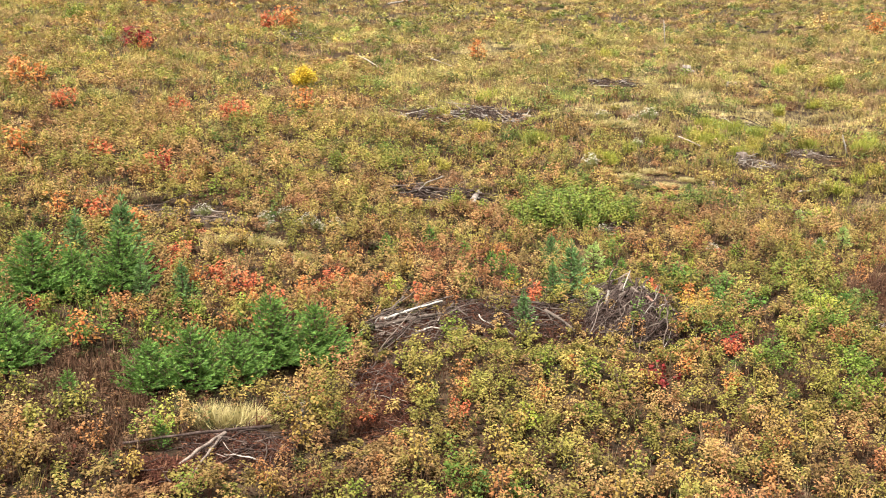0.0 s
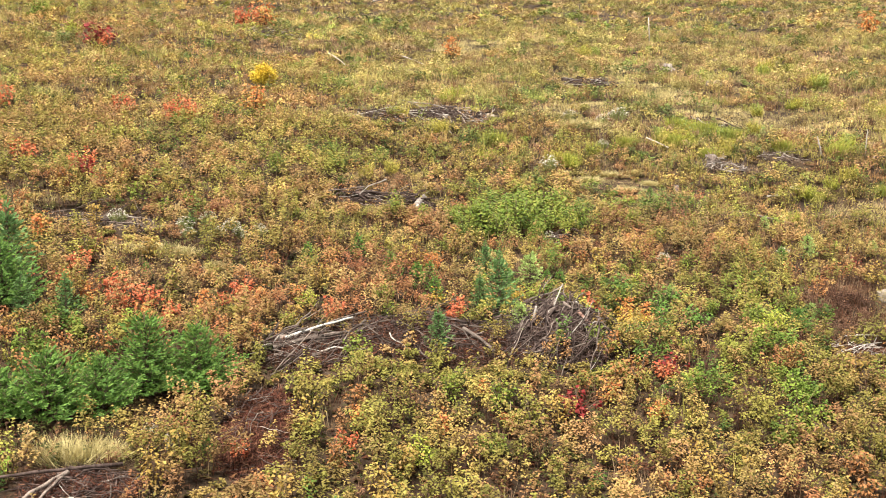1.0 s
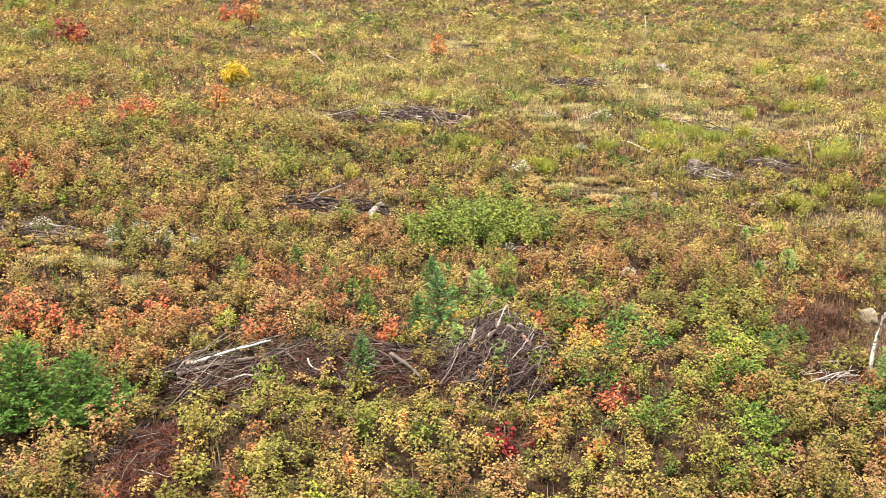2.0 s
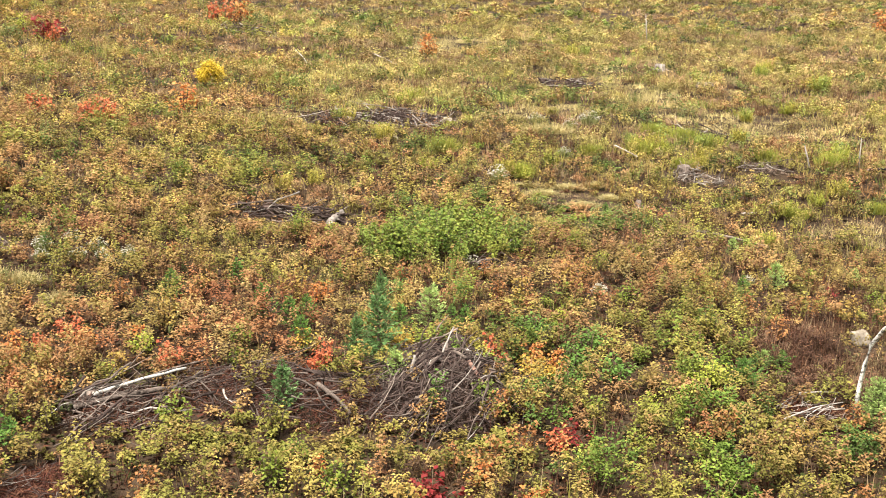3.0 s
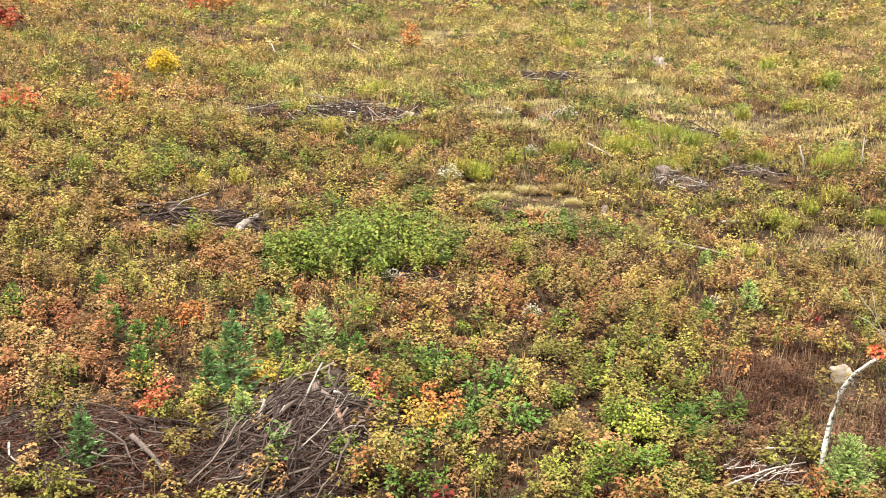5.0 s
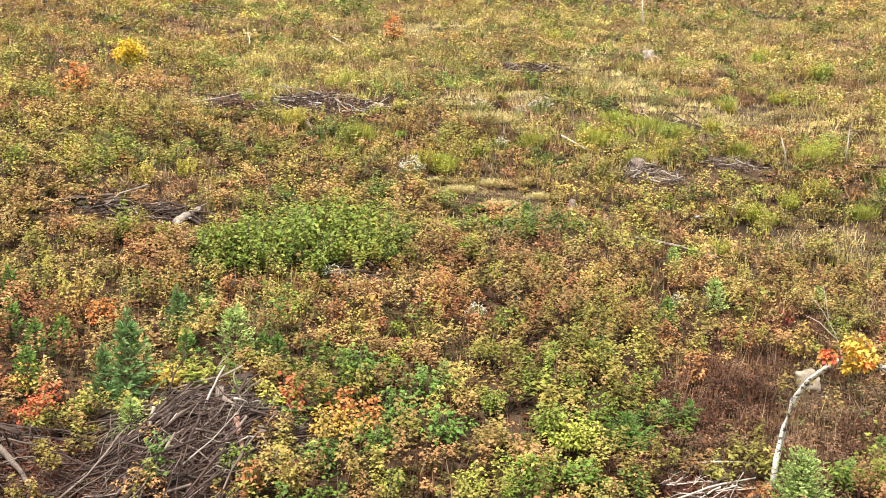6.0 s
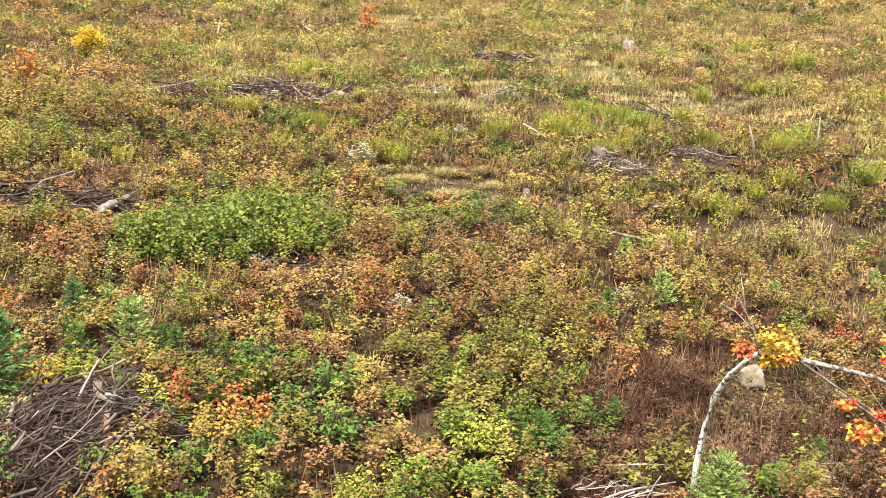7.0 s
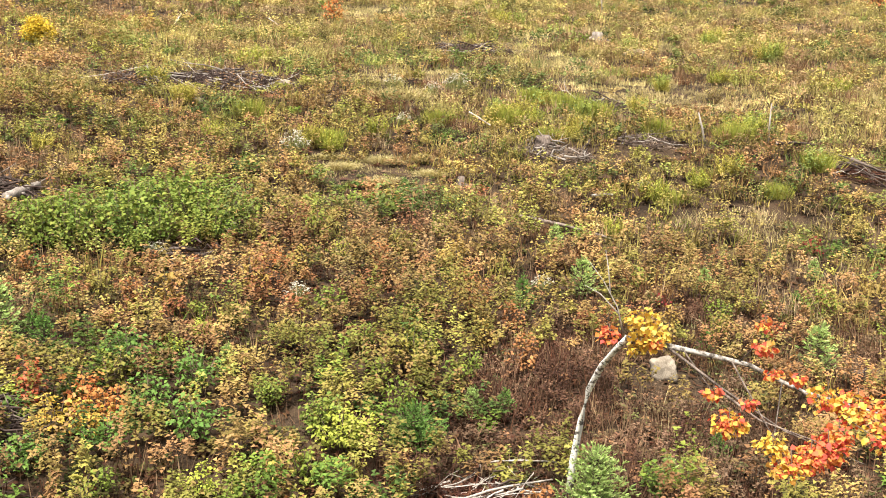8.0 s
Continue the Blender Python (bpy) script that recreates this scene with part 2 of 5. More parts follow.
def build_firs():
    kinds = {
        "bushy": (fir_meshes(1.25, 0.92, FIR_GREEN, 1, 10, 10, 0.075, 1.35), "bushy dark green young fir with wide low boughs"),
        "round": (fir_meshes(0.95, 0.85, FIR_GREEN, 2, 9, 10, 0.075, 1.35), "low spreading young fir in dense dark green"),
        "slim": (fir_meshes(1.15, 0.46, FIR_BLUE, 3, 11, 7), "slim blue-green fir sapling with an upright leader"),
        "small": (fir_meshes(0.62, 0.28, FIR_GREEN, 4, 7, 6, 0.06), "small green fir sapling among low shrubs"),
        "light": (fir_meshes(1.1, 0.6, FIR_LIGHT, 5, 12, 11, 0.065, 1.7, 0.45), "light green young fir beside the bent birch"),
        "fresh": (fir_meshes(0.7, 0.36, FIR_LIGHT, 6, 8, 7, 0.06, 1.3), "small bright green fir sapling among the shrubs"),
    }
    CLEARANCE = {"bushy": 0.85, "round": 0.8, "slim": 0.42, "small": 0.32, "light": 0.6, "fresh": 0.36}
    BIG = [("bushy", -4.6, 27.9, 1.55), ("bushy", -3.5, 28.5, 1.3), ("round", -6.3, 26.0, 1.55), ("round", -5.3, 26.6, 1.3), ("round", -7.3, 25.7, 1.2),
           ("bushy", -10.0, 32.6, 1.5), ("bushy", -12.3, 31.6, 1.6), ("round", -11.2, 31.8, 1.5), ("round", -10.9, 26.0, 1.5), ("bushy", -12.2, 27.6, 1.3), ("slim", -10.3, 34.0, 2.1), ("slim", -12.0, 34.6, 1.5),
           ("slim", -7.9, 31.8, 1.1), ("bushy", -13.6, 31.0, 1.3), ("slim", -9.2, 32.0, 1.0), ("small", -2.8, 29.4, 1.0), ("light", 16.8, 34.4, 1.0)]
    SAPLINGS = [("slim", 4.3, 35.3, 1.55), ("slim", 3.7, 35.6, 0.91), ("slim", 2.45, 31.8, 0.98), ("fresh", 4.85, 33.9, 1.17), ("small", 2.3, 35.3, 1.43), ("small", 0.8, 37.8, 1.43),
                ("small", 1.7, 37.0, 1.30), ("small", 2.1, 37.4, 1.30), ("small", -2.1, 38.9, 1.30), ("small", -0.5, 40.5, 1.30), ("fresh", 5.5, 38.6, 1.6), ("small", 4.7, 37.7, 1.3), ("small", 6.5, 38.4, 1.1), ("slim", 4.0, 39.3, 0.98),
                ("fresh", 17.2, 45.5, 1.30), ("small", 15.7, 44.0, 1.17), ("fresh", 22.4, 43.0, 1.43), ("round", 13.9, 36.2, 0.75), ("small", -8.9, 24.5, 1.30), ("small", -7.4, 25.4, 1.04)]
    LOOSE = [("small", -6.3, 22.9, 0.9), ("small", -2.6, 25.3, 0.7), ("fresh", 10.2, 38.0, 0.8), ("small", 6.1, 38.8, 0.9), ("small", -6.9, 36.2, 0.8), ("fresh", 23.8, 49.0, 0.8), ("small", 12.0, 52.0, 1.0), ("fresh", 16.6, 49.5, 0.9)]
    RIGHT = [("fresh", 15.6, 43.9, 0.65), ("fresh", 20.5, 47.2, 0.9), ("small", 19.9, 43.2, 0.8), ("fresh", 14.8, 37.6, 0.75), ("small", 15.4, 38.0, 0.7), ("small", 19.2, 37.4, 0.8), ("fresh", 18.1, 35.8, 0.7), ("small", 22.7, 46.4, 0.8)]
    for sort, x, y, size in BIG + SAPLINGS + LOOSE + RIGHT:
        (trunk, crown), label = kinds[sort]
        fir = thing("young_fir", x, y, label, "fir tree", "young firs on the clearing", turn=(x * 97 + y * 31) % 360, size=size, clear=size * CLEARANCE[sort])
        part("trunk", trunk, fir)
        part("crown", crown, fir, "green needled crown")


build_firs()

# ---- bushes that stand out by their colour ----
SCARLET = [(0.48, 0.085, 0.05), (0.42, 0.06, 0.045), (0.52, 0.15, 0.07), (0.5, 0.2, 0.09), (0.45, 0.12, 0.06)]
ORANGE = [(0.5, 0.19, 0.06), (0.52, 0.25, 0.08), (0.48, 0.13, 0.06), (0.48, 0.29, 0.1)]
CRIMSON = [(0.22, 0.028, 0.03), (0.27, 0.045, 0.04), (0.17, 0.035, 0.03)]
YELLOW = [(0.58, 0.43, 0.04), (0.62, 0.48, 0.06), (0.52, 0.36, 0.04)]
LIME = [(0.29, 0.33, 0.05), (0.34, 0.36, 0.06), (0.24, 0.29, 0.05)]
BRIGHT = [(0.16, 0.22, 0.042), (0.21, 0.25, 0.048), (0.12, 0.18, 0.035), (0.26, 0.26, 0.06)]
AMBER = [(0.4, 0.27, 0.05), (0.46, 0.31, 0.06), (0.38, 0.2, 0.055), (0.33, 0.26, 0.05)]
DEEP = [(0.12, 0.215, 0.045), (0.16, 0.24, 0.05), (0.085, 0.165, 0.035)]


def bush_meshes(height, radius, palette, seed, canes, count, leaf, maple=True):
    r = np.random.default_rng(seed)
    w = r.uniform(0, 2 * math.pi, canes)
    lean = radius * np.sqrt(r.random(canes))
    tip = np.c_[np.cos(w) * lean, np.sin(w) * lean, height * r.uniform(0.65, 1.05, canes) * (1.08 - 0.4 * (lean / radius) ** 2)]
    foot = tip * [0.2, 0.2, 0]
    k = np.repeat(np.arange(canes), count)
    u = 1 - 0.7 * r.random(len(k)) ** 1.2
    w2 = r.uniform(0, 2 * math.pi, len(k))
    out = np.c_[np.cos(w2), np.sin(w2), np.zeros(len(k))] * (0.16 * r.random(len(k)) * (1.3 - u) ** 0.5 + 0.02)[:, None]
    base = foot[k] + (tip - foot)[k] * u[:, None] + out * radius / 0.4
    along = np.c_[np.cos(w2), np.sin(w2), r.normal(-0.3, 0.4, len(k))]
    side = np.cross(along, np.c_[r.normal(0, 0.5, (len(k), 2)), np.ones(len(k))])
    p = np.array(palette)
    cane_tone = p[r.integers(0, len(p), canes)]
    col = (0.6 * cane_tone[k] + 0.4 * p[r.integers(0, len(p), len(k))]) * r.uniform(0.8, 1.2, (len(k), 1))
    L = leaf * r.uniform(0.7, 1.3, len(k))
    v, f, t = (lobed if maple else blades)(base, along, side, L, L * (1.0 if maple else 0.7), col)
    leaves = mesh_of("leaves", v, f, MAPLE if maple else LEAF, t)
    stems = bmesh.new()
    for a, b in zip(foot, tip):
        mid = (a + b) / 2 + [0, 0, 0.05]
        one = rod([Vector(a) - Vector((0, 0, 0.06)), mid, b], [0.009, 0.007, 0.003], 4)
        tmp = bpy.data.meshes.new("tmp")
        one.to_mesh(tmp)
        one.free()
        stems.from_mesh(tmp)
        bpy.data.meshes.remove(tmp)
    return leaves, mesh_from(stems, "stems", BARK)


def build_bushes():
    kinds = {
        "red": (bush_meshes(0.75, 0.36, SCARLET, 11, 12, 20, 0.075), "red_maple_sapling", "scarlet-leaved maple sapling among low shrubs", "maple sapling"),
        "orange": (bush_meshes(0.9, 0.38, ORANGE, 12, 12, 20, 0.08), "orange_maple_sapling", "orange-leaved maple sapling among low shrubs", "maple sapling"),
        "dark": (bush_meshes(0.55, 0.42, CRIMSON, 13, 12, 14, 0.085), "crimson_shrub", "dark crimson low shrub in autumn leaf", "shrub"),
        "yellow": (bush_meshes(1.5, 0.85, YELLOW, 14, 60, 90, 0.11, False), "yellow_bush", "rounded bush in bright yellow autumn leaf", "bush"),
        "lime": (bush_meshes(0.85, 0.36, LIME, 15, 13, 34, 0.07, False), "lime_shrub", "bright lime-yellow leafy shrub", "shrub"),
        "green": (bush_meshes(1.2, 0.52, BRIGHT, 16, 15, 32, 0.105, False), "green_bush", "broad light green leafy bush", "bush"),
        "amber": (bush_meshes(0.85, 0.45, AMBER, 18, 14, 22, 0.08, False), "amber_shrub", "leafy shrub in golden-amber autumn leaf", "shrub"),
        "deep": (bush_meshes(0.8, 0.5, DEEP, 17, 14, 20, 0.09, False), "deep_green_shrub", "deep green leafy shrub among yellow ones", "shrub"),
    }
    CLEARANCE = {"red": 0.4, "orange": 0.42, "dark": 0.45, "yellow": 1.4, "lime": 0.4, "green": 0.4, "deep": 0.5, "amber": 0.45}
    NEAR = [("orange", -9.6, 27.8, 1.30), ("red", -6.6, 33.0, 1.43), ("red", -7.3, 34.4, 1.17), ("red", -9.0, 36.2, 1.17), ("red", -12.7, 39.2, 1.56), ("orange", -14.2, 39.0, 1.30),
            ("red", -11.7, 30.1, 0.91), ("orange", -12.3, 34.6, 1.04), ("red", -5.3, 32.8, 1.04), ("red", -3.6, 35.1, 1.04), ("orange", -11.2, 38.9, 1.17), ("red", -8.9, 34.5, 1.04),
            ("red", -1.8, 25.2, 0.78), ("red", 0.4, 26.1, 0.78), ("red", 8.7, 31.1, 0.98), ("red", -0.7, 33.6, 1.10), ("orange", 2.3, 39.7, 0.78), ("red", 3.0, 34.5, 1.04)]
    MORE = [("orange", 8.3, 35.8, 0.98), ("orange", 8.9, 35.6, 0.91), ("dark", 6.0, 28.7, 1.30), ("dark", 9.0, 31.6, 1.04), ("red", 7.2, 36.2, 1.04), ("orange", 9.8, 44.2, 0.65), ("orange", 2.1, 39.3, 0.78),
            ("red", 21.6, 44.3, 0.91), ("dark", 19.3, 45.7, 0.7), ("dark", 24.5, 51.4, 1.04), ("red", -12.6, 47.6, 1.69), ("dark", -12.2, 47.0, 1.69), ("red", -15.5, 48.4, 1.56), ("orange", -18.8, 47.6, 1.82)]
    FAR = [("red", -20.6, 58.9, 1.95), ("red", -15.0, 61.4, 1.82), ("red", -11.7, 60.2, 2.08), ("red", -11.2, 60.6, 1.69), ("orange", -8.3, 63.4, 2.08), ("orange", -25.0, 64.2, 2.34), ("orange", -24.2, 64.6, 1.95),
           ("red", -16.5, 107.0, 3.38), ("orange", -15.2, 107.5, 3.12), ("dark", -23.6, 84.5, 3.38), ("red", -22.9, 83.6, 1.95), ("yellow", -9.5, 73.9, 1.0), ("orange", 2.8, 91.5, 2.34), ("red", -32.0, 119.0, 3.12), ("orange", 46.3, 116.5, 3.25)]
    GREENS = [("green", 4.2, 45.0, 1.25), ("green", 5.6, 45.4, 1.35), ("green", 3.4, 44.6, 1.1), ("green", 6.5, 45.2, 1.1), ("green", 4.8, 44.2, 1.1), ("green", 5.4, 46.6, 1.3), ("green", 6.8, 47.0, 1.3), ("green", 6.0, 48.2, 1.2), ("green", 7.6, 46.0, 1.1), ("green", 7.4, 48.4, 1.1), ("green", 4.0, 46.2, 1.0), ("green", 5.0, 47.6, 0.9), ("green", 8.3, 47.3, 0.9), ("green", 2.9, 45.6, 0.8), ("green", 6.2, 44.4, 0.8), ("deep", 8.5, 37.5, 1.1), ("deep", 9.4, 36.0, 1.0), ("deep", 10.4, 35.3, 1.1), ("deep", 9.9, 37.0, 1.1), ("deep", 9.2, 34.6, 0.9), ("lime", 9.3, 39.4, 0.75), ("lime", 9.0, 38.6, 0.6), ("lime", 11.0, 33.6, 0.8), ("green", 11.3, 36.8, 0.55),
              ("green", 12.4, 35.9, 0.75), ("lime", 12.8, 35.4, 1.2), ("lime", 13.1, 35.6, 1.0), ("lime", 2.1, 25.8, 1.0), ("lime", -1.5, 34.3, 0.9), ("lime", 4.7, 36.5, 0.8), ("lime", 11.1, 45.2, 0.8), ("green", 7.0, 33.0, 0.6), ("deep", 8.3, 33.6, 0.9)]
    AMBERS = [("amber", 4.85, 35.9, 1.0), ("amber", 4.5, 36.1, 0.8), ("amber", 8.2, 34.9, 1.0), ("amber", 8.7, 35.2, 0.9), ("amber", 2.4, 35.2, 0.9), ("red", 7.4, 35.8, 0.8), ("red", 2.9, 34.1, 0.8)]
    ACCENTS = [("red", -6.1, 33.7, 1.1), ("orange", -5.9, 32.4, 0.8), ("orange", -4.5, 33.6, 0.9), ("red", -4.0, 34.0, 0.8), ("orange", -2.9, 34.4, 0.8), ("orange", -7.8, 33.4, 0.9), ("red", -10.4, 35.0, 0.9), ("orange", -1.9, 34.9, 0.7), ("orange", 0.6, 27.2, 0.7), ("orange", 2.6, 27.4, 0.75),
               ("red", 4.2, 27.9, 0.6), ("orange", 6.9, 29.6, 0.8), ("orange", 8.0, 28.7, 0.8), ("orange", 3.6, 29.3, 0.6)]
    FARGREEN = [("green", -4.9, 50.6, 0.9), ("lime", -26.5, 87.5, 2.0), ("green", -32.5, 96.8, 1.8)]
    for sort, x, y, size in NEAR + MORE + FAR + GREENS + AMBERS + ACCENTS + FARGREEN:
        (leaves, stems), name, label, category = kinds[sort]
        ob = thing(name, x, y, label, category, name + "s on the clearing", turn=(x * 71 + y * 53) % 360, size=size, clear=size * CLEARANCE[sort])
        part("crown", leaves, ob)
        tagged(part("stem", stems, ob), kind="stuff")


build_bushes()


def build_raspberries():
    """The taller bushes that stand out of the low growth on the near part of the slope."""
    GOLDEN_GREEN, TAN, RUSSET = [(0.21, 0.195, 0.045), (0.26, 0.225, 0.056), (0.17, 0.168, 0.038)], [(0.31, 0.225, 0.06), (0.28, 0.18, 0.05), (0.34, 0.25, 0.075)], [(0.30, 0.14, 0.055), (0.26, 0.11, 0.045), (0.33, 0.18, 0.07)]
    LEAFGREEN = [(0.15, 0.20, 0.035), (0.20, 0.235, 0.04), (0.12, 0.165, 0.03)]
    kinds = []
    for i, (palette, name, label, category) in enumerate((
            (GOLDEN_GREEN, "raspberry_bush", "raspberry bush with yellow-green autumn leaves", "bush"), (TAN, "raspberry_bush", "raspberry bush with golden-tan autumn leaves", "bush"),
            (RUSSET, "blueberry_bush", "russet-leaved low bush on the clearing", "bush"), (LEAFGREEN, "raspberry_bush", "raspberry bush still in green leaf", "bush"))):
        for k in range(2):
            kinds.append((bush_meshes(0.95, 0.34, palette, 200 + 2 * i + k, 9, 22, 0.085, False), name, label, category))
    r = random.Random(5)
    made = 0
    while made < 230:
        y = r.uniform(20.5, 47)
        x = r.uniform(-0.40 * y - 1, 0.385 * y + 8)
        if y < 20 + 1.15 * max(0, x - 9) or any(math.hypot(x - a, y - b) < c + 0.3 for a, b, c in CLEAR) or any(math.hypot((x - a) / c, (y - b) / d) < 1.1 for a, b, c, d in BARE):
            continue
        if x > 15 and y < 42 and (r.random() < 0.75 or math.hypot(x - 18.6, y - 40.4) < 1.6):  # few bushes among the dead bracken
            continue
        tone = float(field(x, y, 3.0, 41)) + r.gauss(0, 0.12)
        i = 3 if tone < 0.28 else 0 if tone < 0.55 else 1 if tone < 0.72 else 2
        if math.hypot((x - 10.3) / 4.2, (y - 36.5) / 4.5) < 1:
            i = r.choice((0, 3))
        if 15 < x and 36 < y < 42:
            i = 2
        (leaves, stems), name, label, category = kinds[2 * i + r.randrange(2)]
        ob = thing(name, x, y, label, category, "bushes on the near slope", turn=r.uniform(0, 360), size=r.uniform(0.75, 1.2), clear=0.22)
        part("crown", leaves, ob)
        tagged(part("stem", stems, ob), kind="stuff")
        made += 1


# ---- brushwood heaps ----
STICKS = {}


def stick_mesh(i, material):
    """One of a dozen crooked, tapered branches one metre long, along z; some have a side twig."""
    key = (i, material.name)
    if key not in STICKS:
        r = random.Random(40 + i)
        bow = r.uniform(-0.08, 0.08)
        pts, rad = [], []
        for s in range(6):
            f = s / 5
            pts.append((bow * math.sin(math.pi * f) + r.uniform(-0.022, 0.022), 0.5 * bow * math.sin(2 * math.pi * f) + r.uniform(-0.03, 0.03), f))
            rad.append(0.0135 * (1.05 - 0.8 * f))
        bm = rod(pts, rad, 5, 0.3, i)
        if i % 3:
            a = Vector(pts[3])
            side = Vector((r.uniform(-0.2, 0.2), r.uniform(-0.2, 0.2), 0.28))
            tmp = bpy.data.meshes.new("tmp")
            one = rod([a, a + side * 0.55 + Vector((0.02, 0, 0)), a + side], [0.006, 0.005, 0.002], 4)
            one.to_mesh(tmp)
            one.free()
            bm.from_mesh(tmp)
            bpy.data.meshes.remove(tmp)
        STICKS[key] = mesh_from(bm, "branch", material)
    return STICKS[key]


def lay(parent, me, a, b, thick=1.0, name="branch"):
    """Lays a one-metre limb from a to b (in the parent's own space)."""
    a, b = Vector(a), Vector(b)
    d = b - a
    ob = part(name, me, parent)
    ob.matrix_local = Matrix.Translation(a) @ d.to_track_quat("Z", "Y").to_matrix().to_4x4() @ Matrix.Diagonal((thick, thick, d.length, 1))
    return ob


def litter_mesh(rx, ry, high, n, palette, seed, long=0.16):
    """Fine twigs and dead needles that fill a heap."""
    r = np.random.default_rng(seed)
    q = np.sqrt(r.random(n))
    w = r.uniform(0, 2 * math.pi, n)
    x, y = rx * q * np.cos(w), ry * q * np.sin(w)
    z = high * np.clip(1 - q ** 2, 0, 1) * r.uniform(0.55, 1.0, n) + 0.02
    along = np.c_[r.normal(0, 1, (n, 2)), r.normal(0, 0.35, n)]
    p = np.array(palette)
    L = long * r.uniform(0.5, 1.5, n)
    v, f, t = blades(np.c_[x, y, z], along, np.c_[r.normal(0, 1, (n, 2)), r.normal(0, 0.5, n)], L, L * 0.14, p[r.integers(0, len(p), n)] * r.uniform(0.7, 1.3, (n, 1)), 0.5, 0.05)
    return mesh_of("twig_litter", v, f, BLADE, t)


DEADTWIG = [(0.06, 0.037, 0.031), (0.105, 0.075, 0.065), (0.04, 0.025, 0.02)]
DRYTWIG = [(0.2, 0.15, 0.115), (0.13, 0.095, 0.075), (0.26, 0.2, 0.15), (0.08, 0.055, 0.045)]
DEADNEEDLE = [(0.06, 0.021, 0.014), (0.09, 0.033, 0.02), (0.042, 0.015, 0.011), (0.125, 0.06, 0.036)]


def brush_heap(x, y, rx, ry, high, n, heading, spread, lengths, label, seed, thick=(0.6, 1.5), dark=0.4, litter=DEADTWIG, grain=2500, pale=0.04, sprawl=0.95, coarse=0.16):
    """A heap of cut branches, laid mostly along one heading over a low mound."""
    r = random.Random(seed)
    LOW.append((x, y - ry - 0.5, rx, 1.3 if y > 45 else 0.8))
    BARE.append((x, y - (0.5 if y > 45 else 0.1), rx * (0.95 if y > 45 else 0.88), ry * (0.9 if y > 45 else 0.8) + (0.2 if y > 45 else 0.0)))
    heap = thing("brush_pile", x, y, label, "brush pile", "brush piles on the clearing")
    gx, gy = SLOPE_X, SLOPE_Y
    me = litter_mesh(rx, ry, high * 0.8, grain, litter, seed, coarse)
    co = np.empty(len(me.vertices) * 3, np.float32)
    me.vertices.foreach_get("co", co)
    co = co.reshape(-1, 3)
    co[:, 2] += gx * co[:, 0] + gy * co[:, 1]
    me.vertices.foreach_set("co", co.ravel())
    tagged(part("twig_litter", me, heap), "dark fine twigs and dead needles", kind="stuff")
    for i in range(n):
        q, w = math.sqrt(r.random()) * sprawl, r.uniform(0, 2 * math.pi)
        cx, cy = rx * q * math.cos(w), ry * q * math.sin(w)
        az = radians(heading + r.gauss(0, spread) + 0.25 * math.degrees(math.atan2(cy, cx) if q > 0.6 and spread > 40 else 0))
        L = r.uniform(*lengths)
        ends = []
        for s in (-0.5, 0.5):
            ex, ey = cx + s * L * math.cos(az), cy + s * L * math.sin(az)
            e2 = (ex / rx) ** 2 + (ey / ry) ** 2
            ends.append((ex, ey, high * max(0.0, 1 - 0.8 * e2) * r.uniform(0.6, 1.3) + gx * ex + gy * ey + r.uniform(0.0, 0.1)))
        if r.random() < 0.12:  # a few poke up out of the heap
            ends[1] = (*ends[1][:2], ends[1][2] + r.uniform(0.2, 0.6))
        stout = r.uniform(*thick) * (1.8 if r.random() < 0.1 else 1.0)
        kind = PALEWOOD if r.random() < pale and stout < thick[1] else DARKWOOD if r.random() < dark else DEADWOOD
        lay(heap, stick_mesh(r.randrange(12), kind), *(ends if r.random() < 0.5 else ends[::-1]), stout)
    return heap


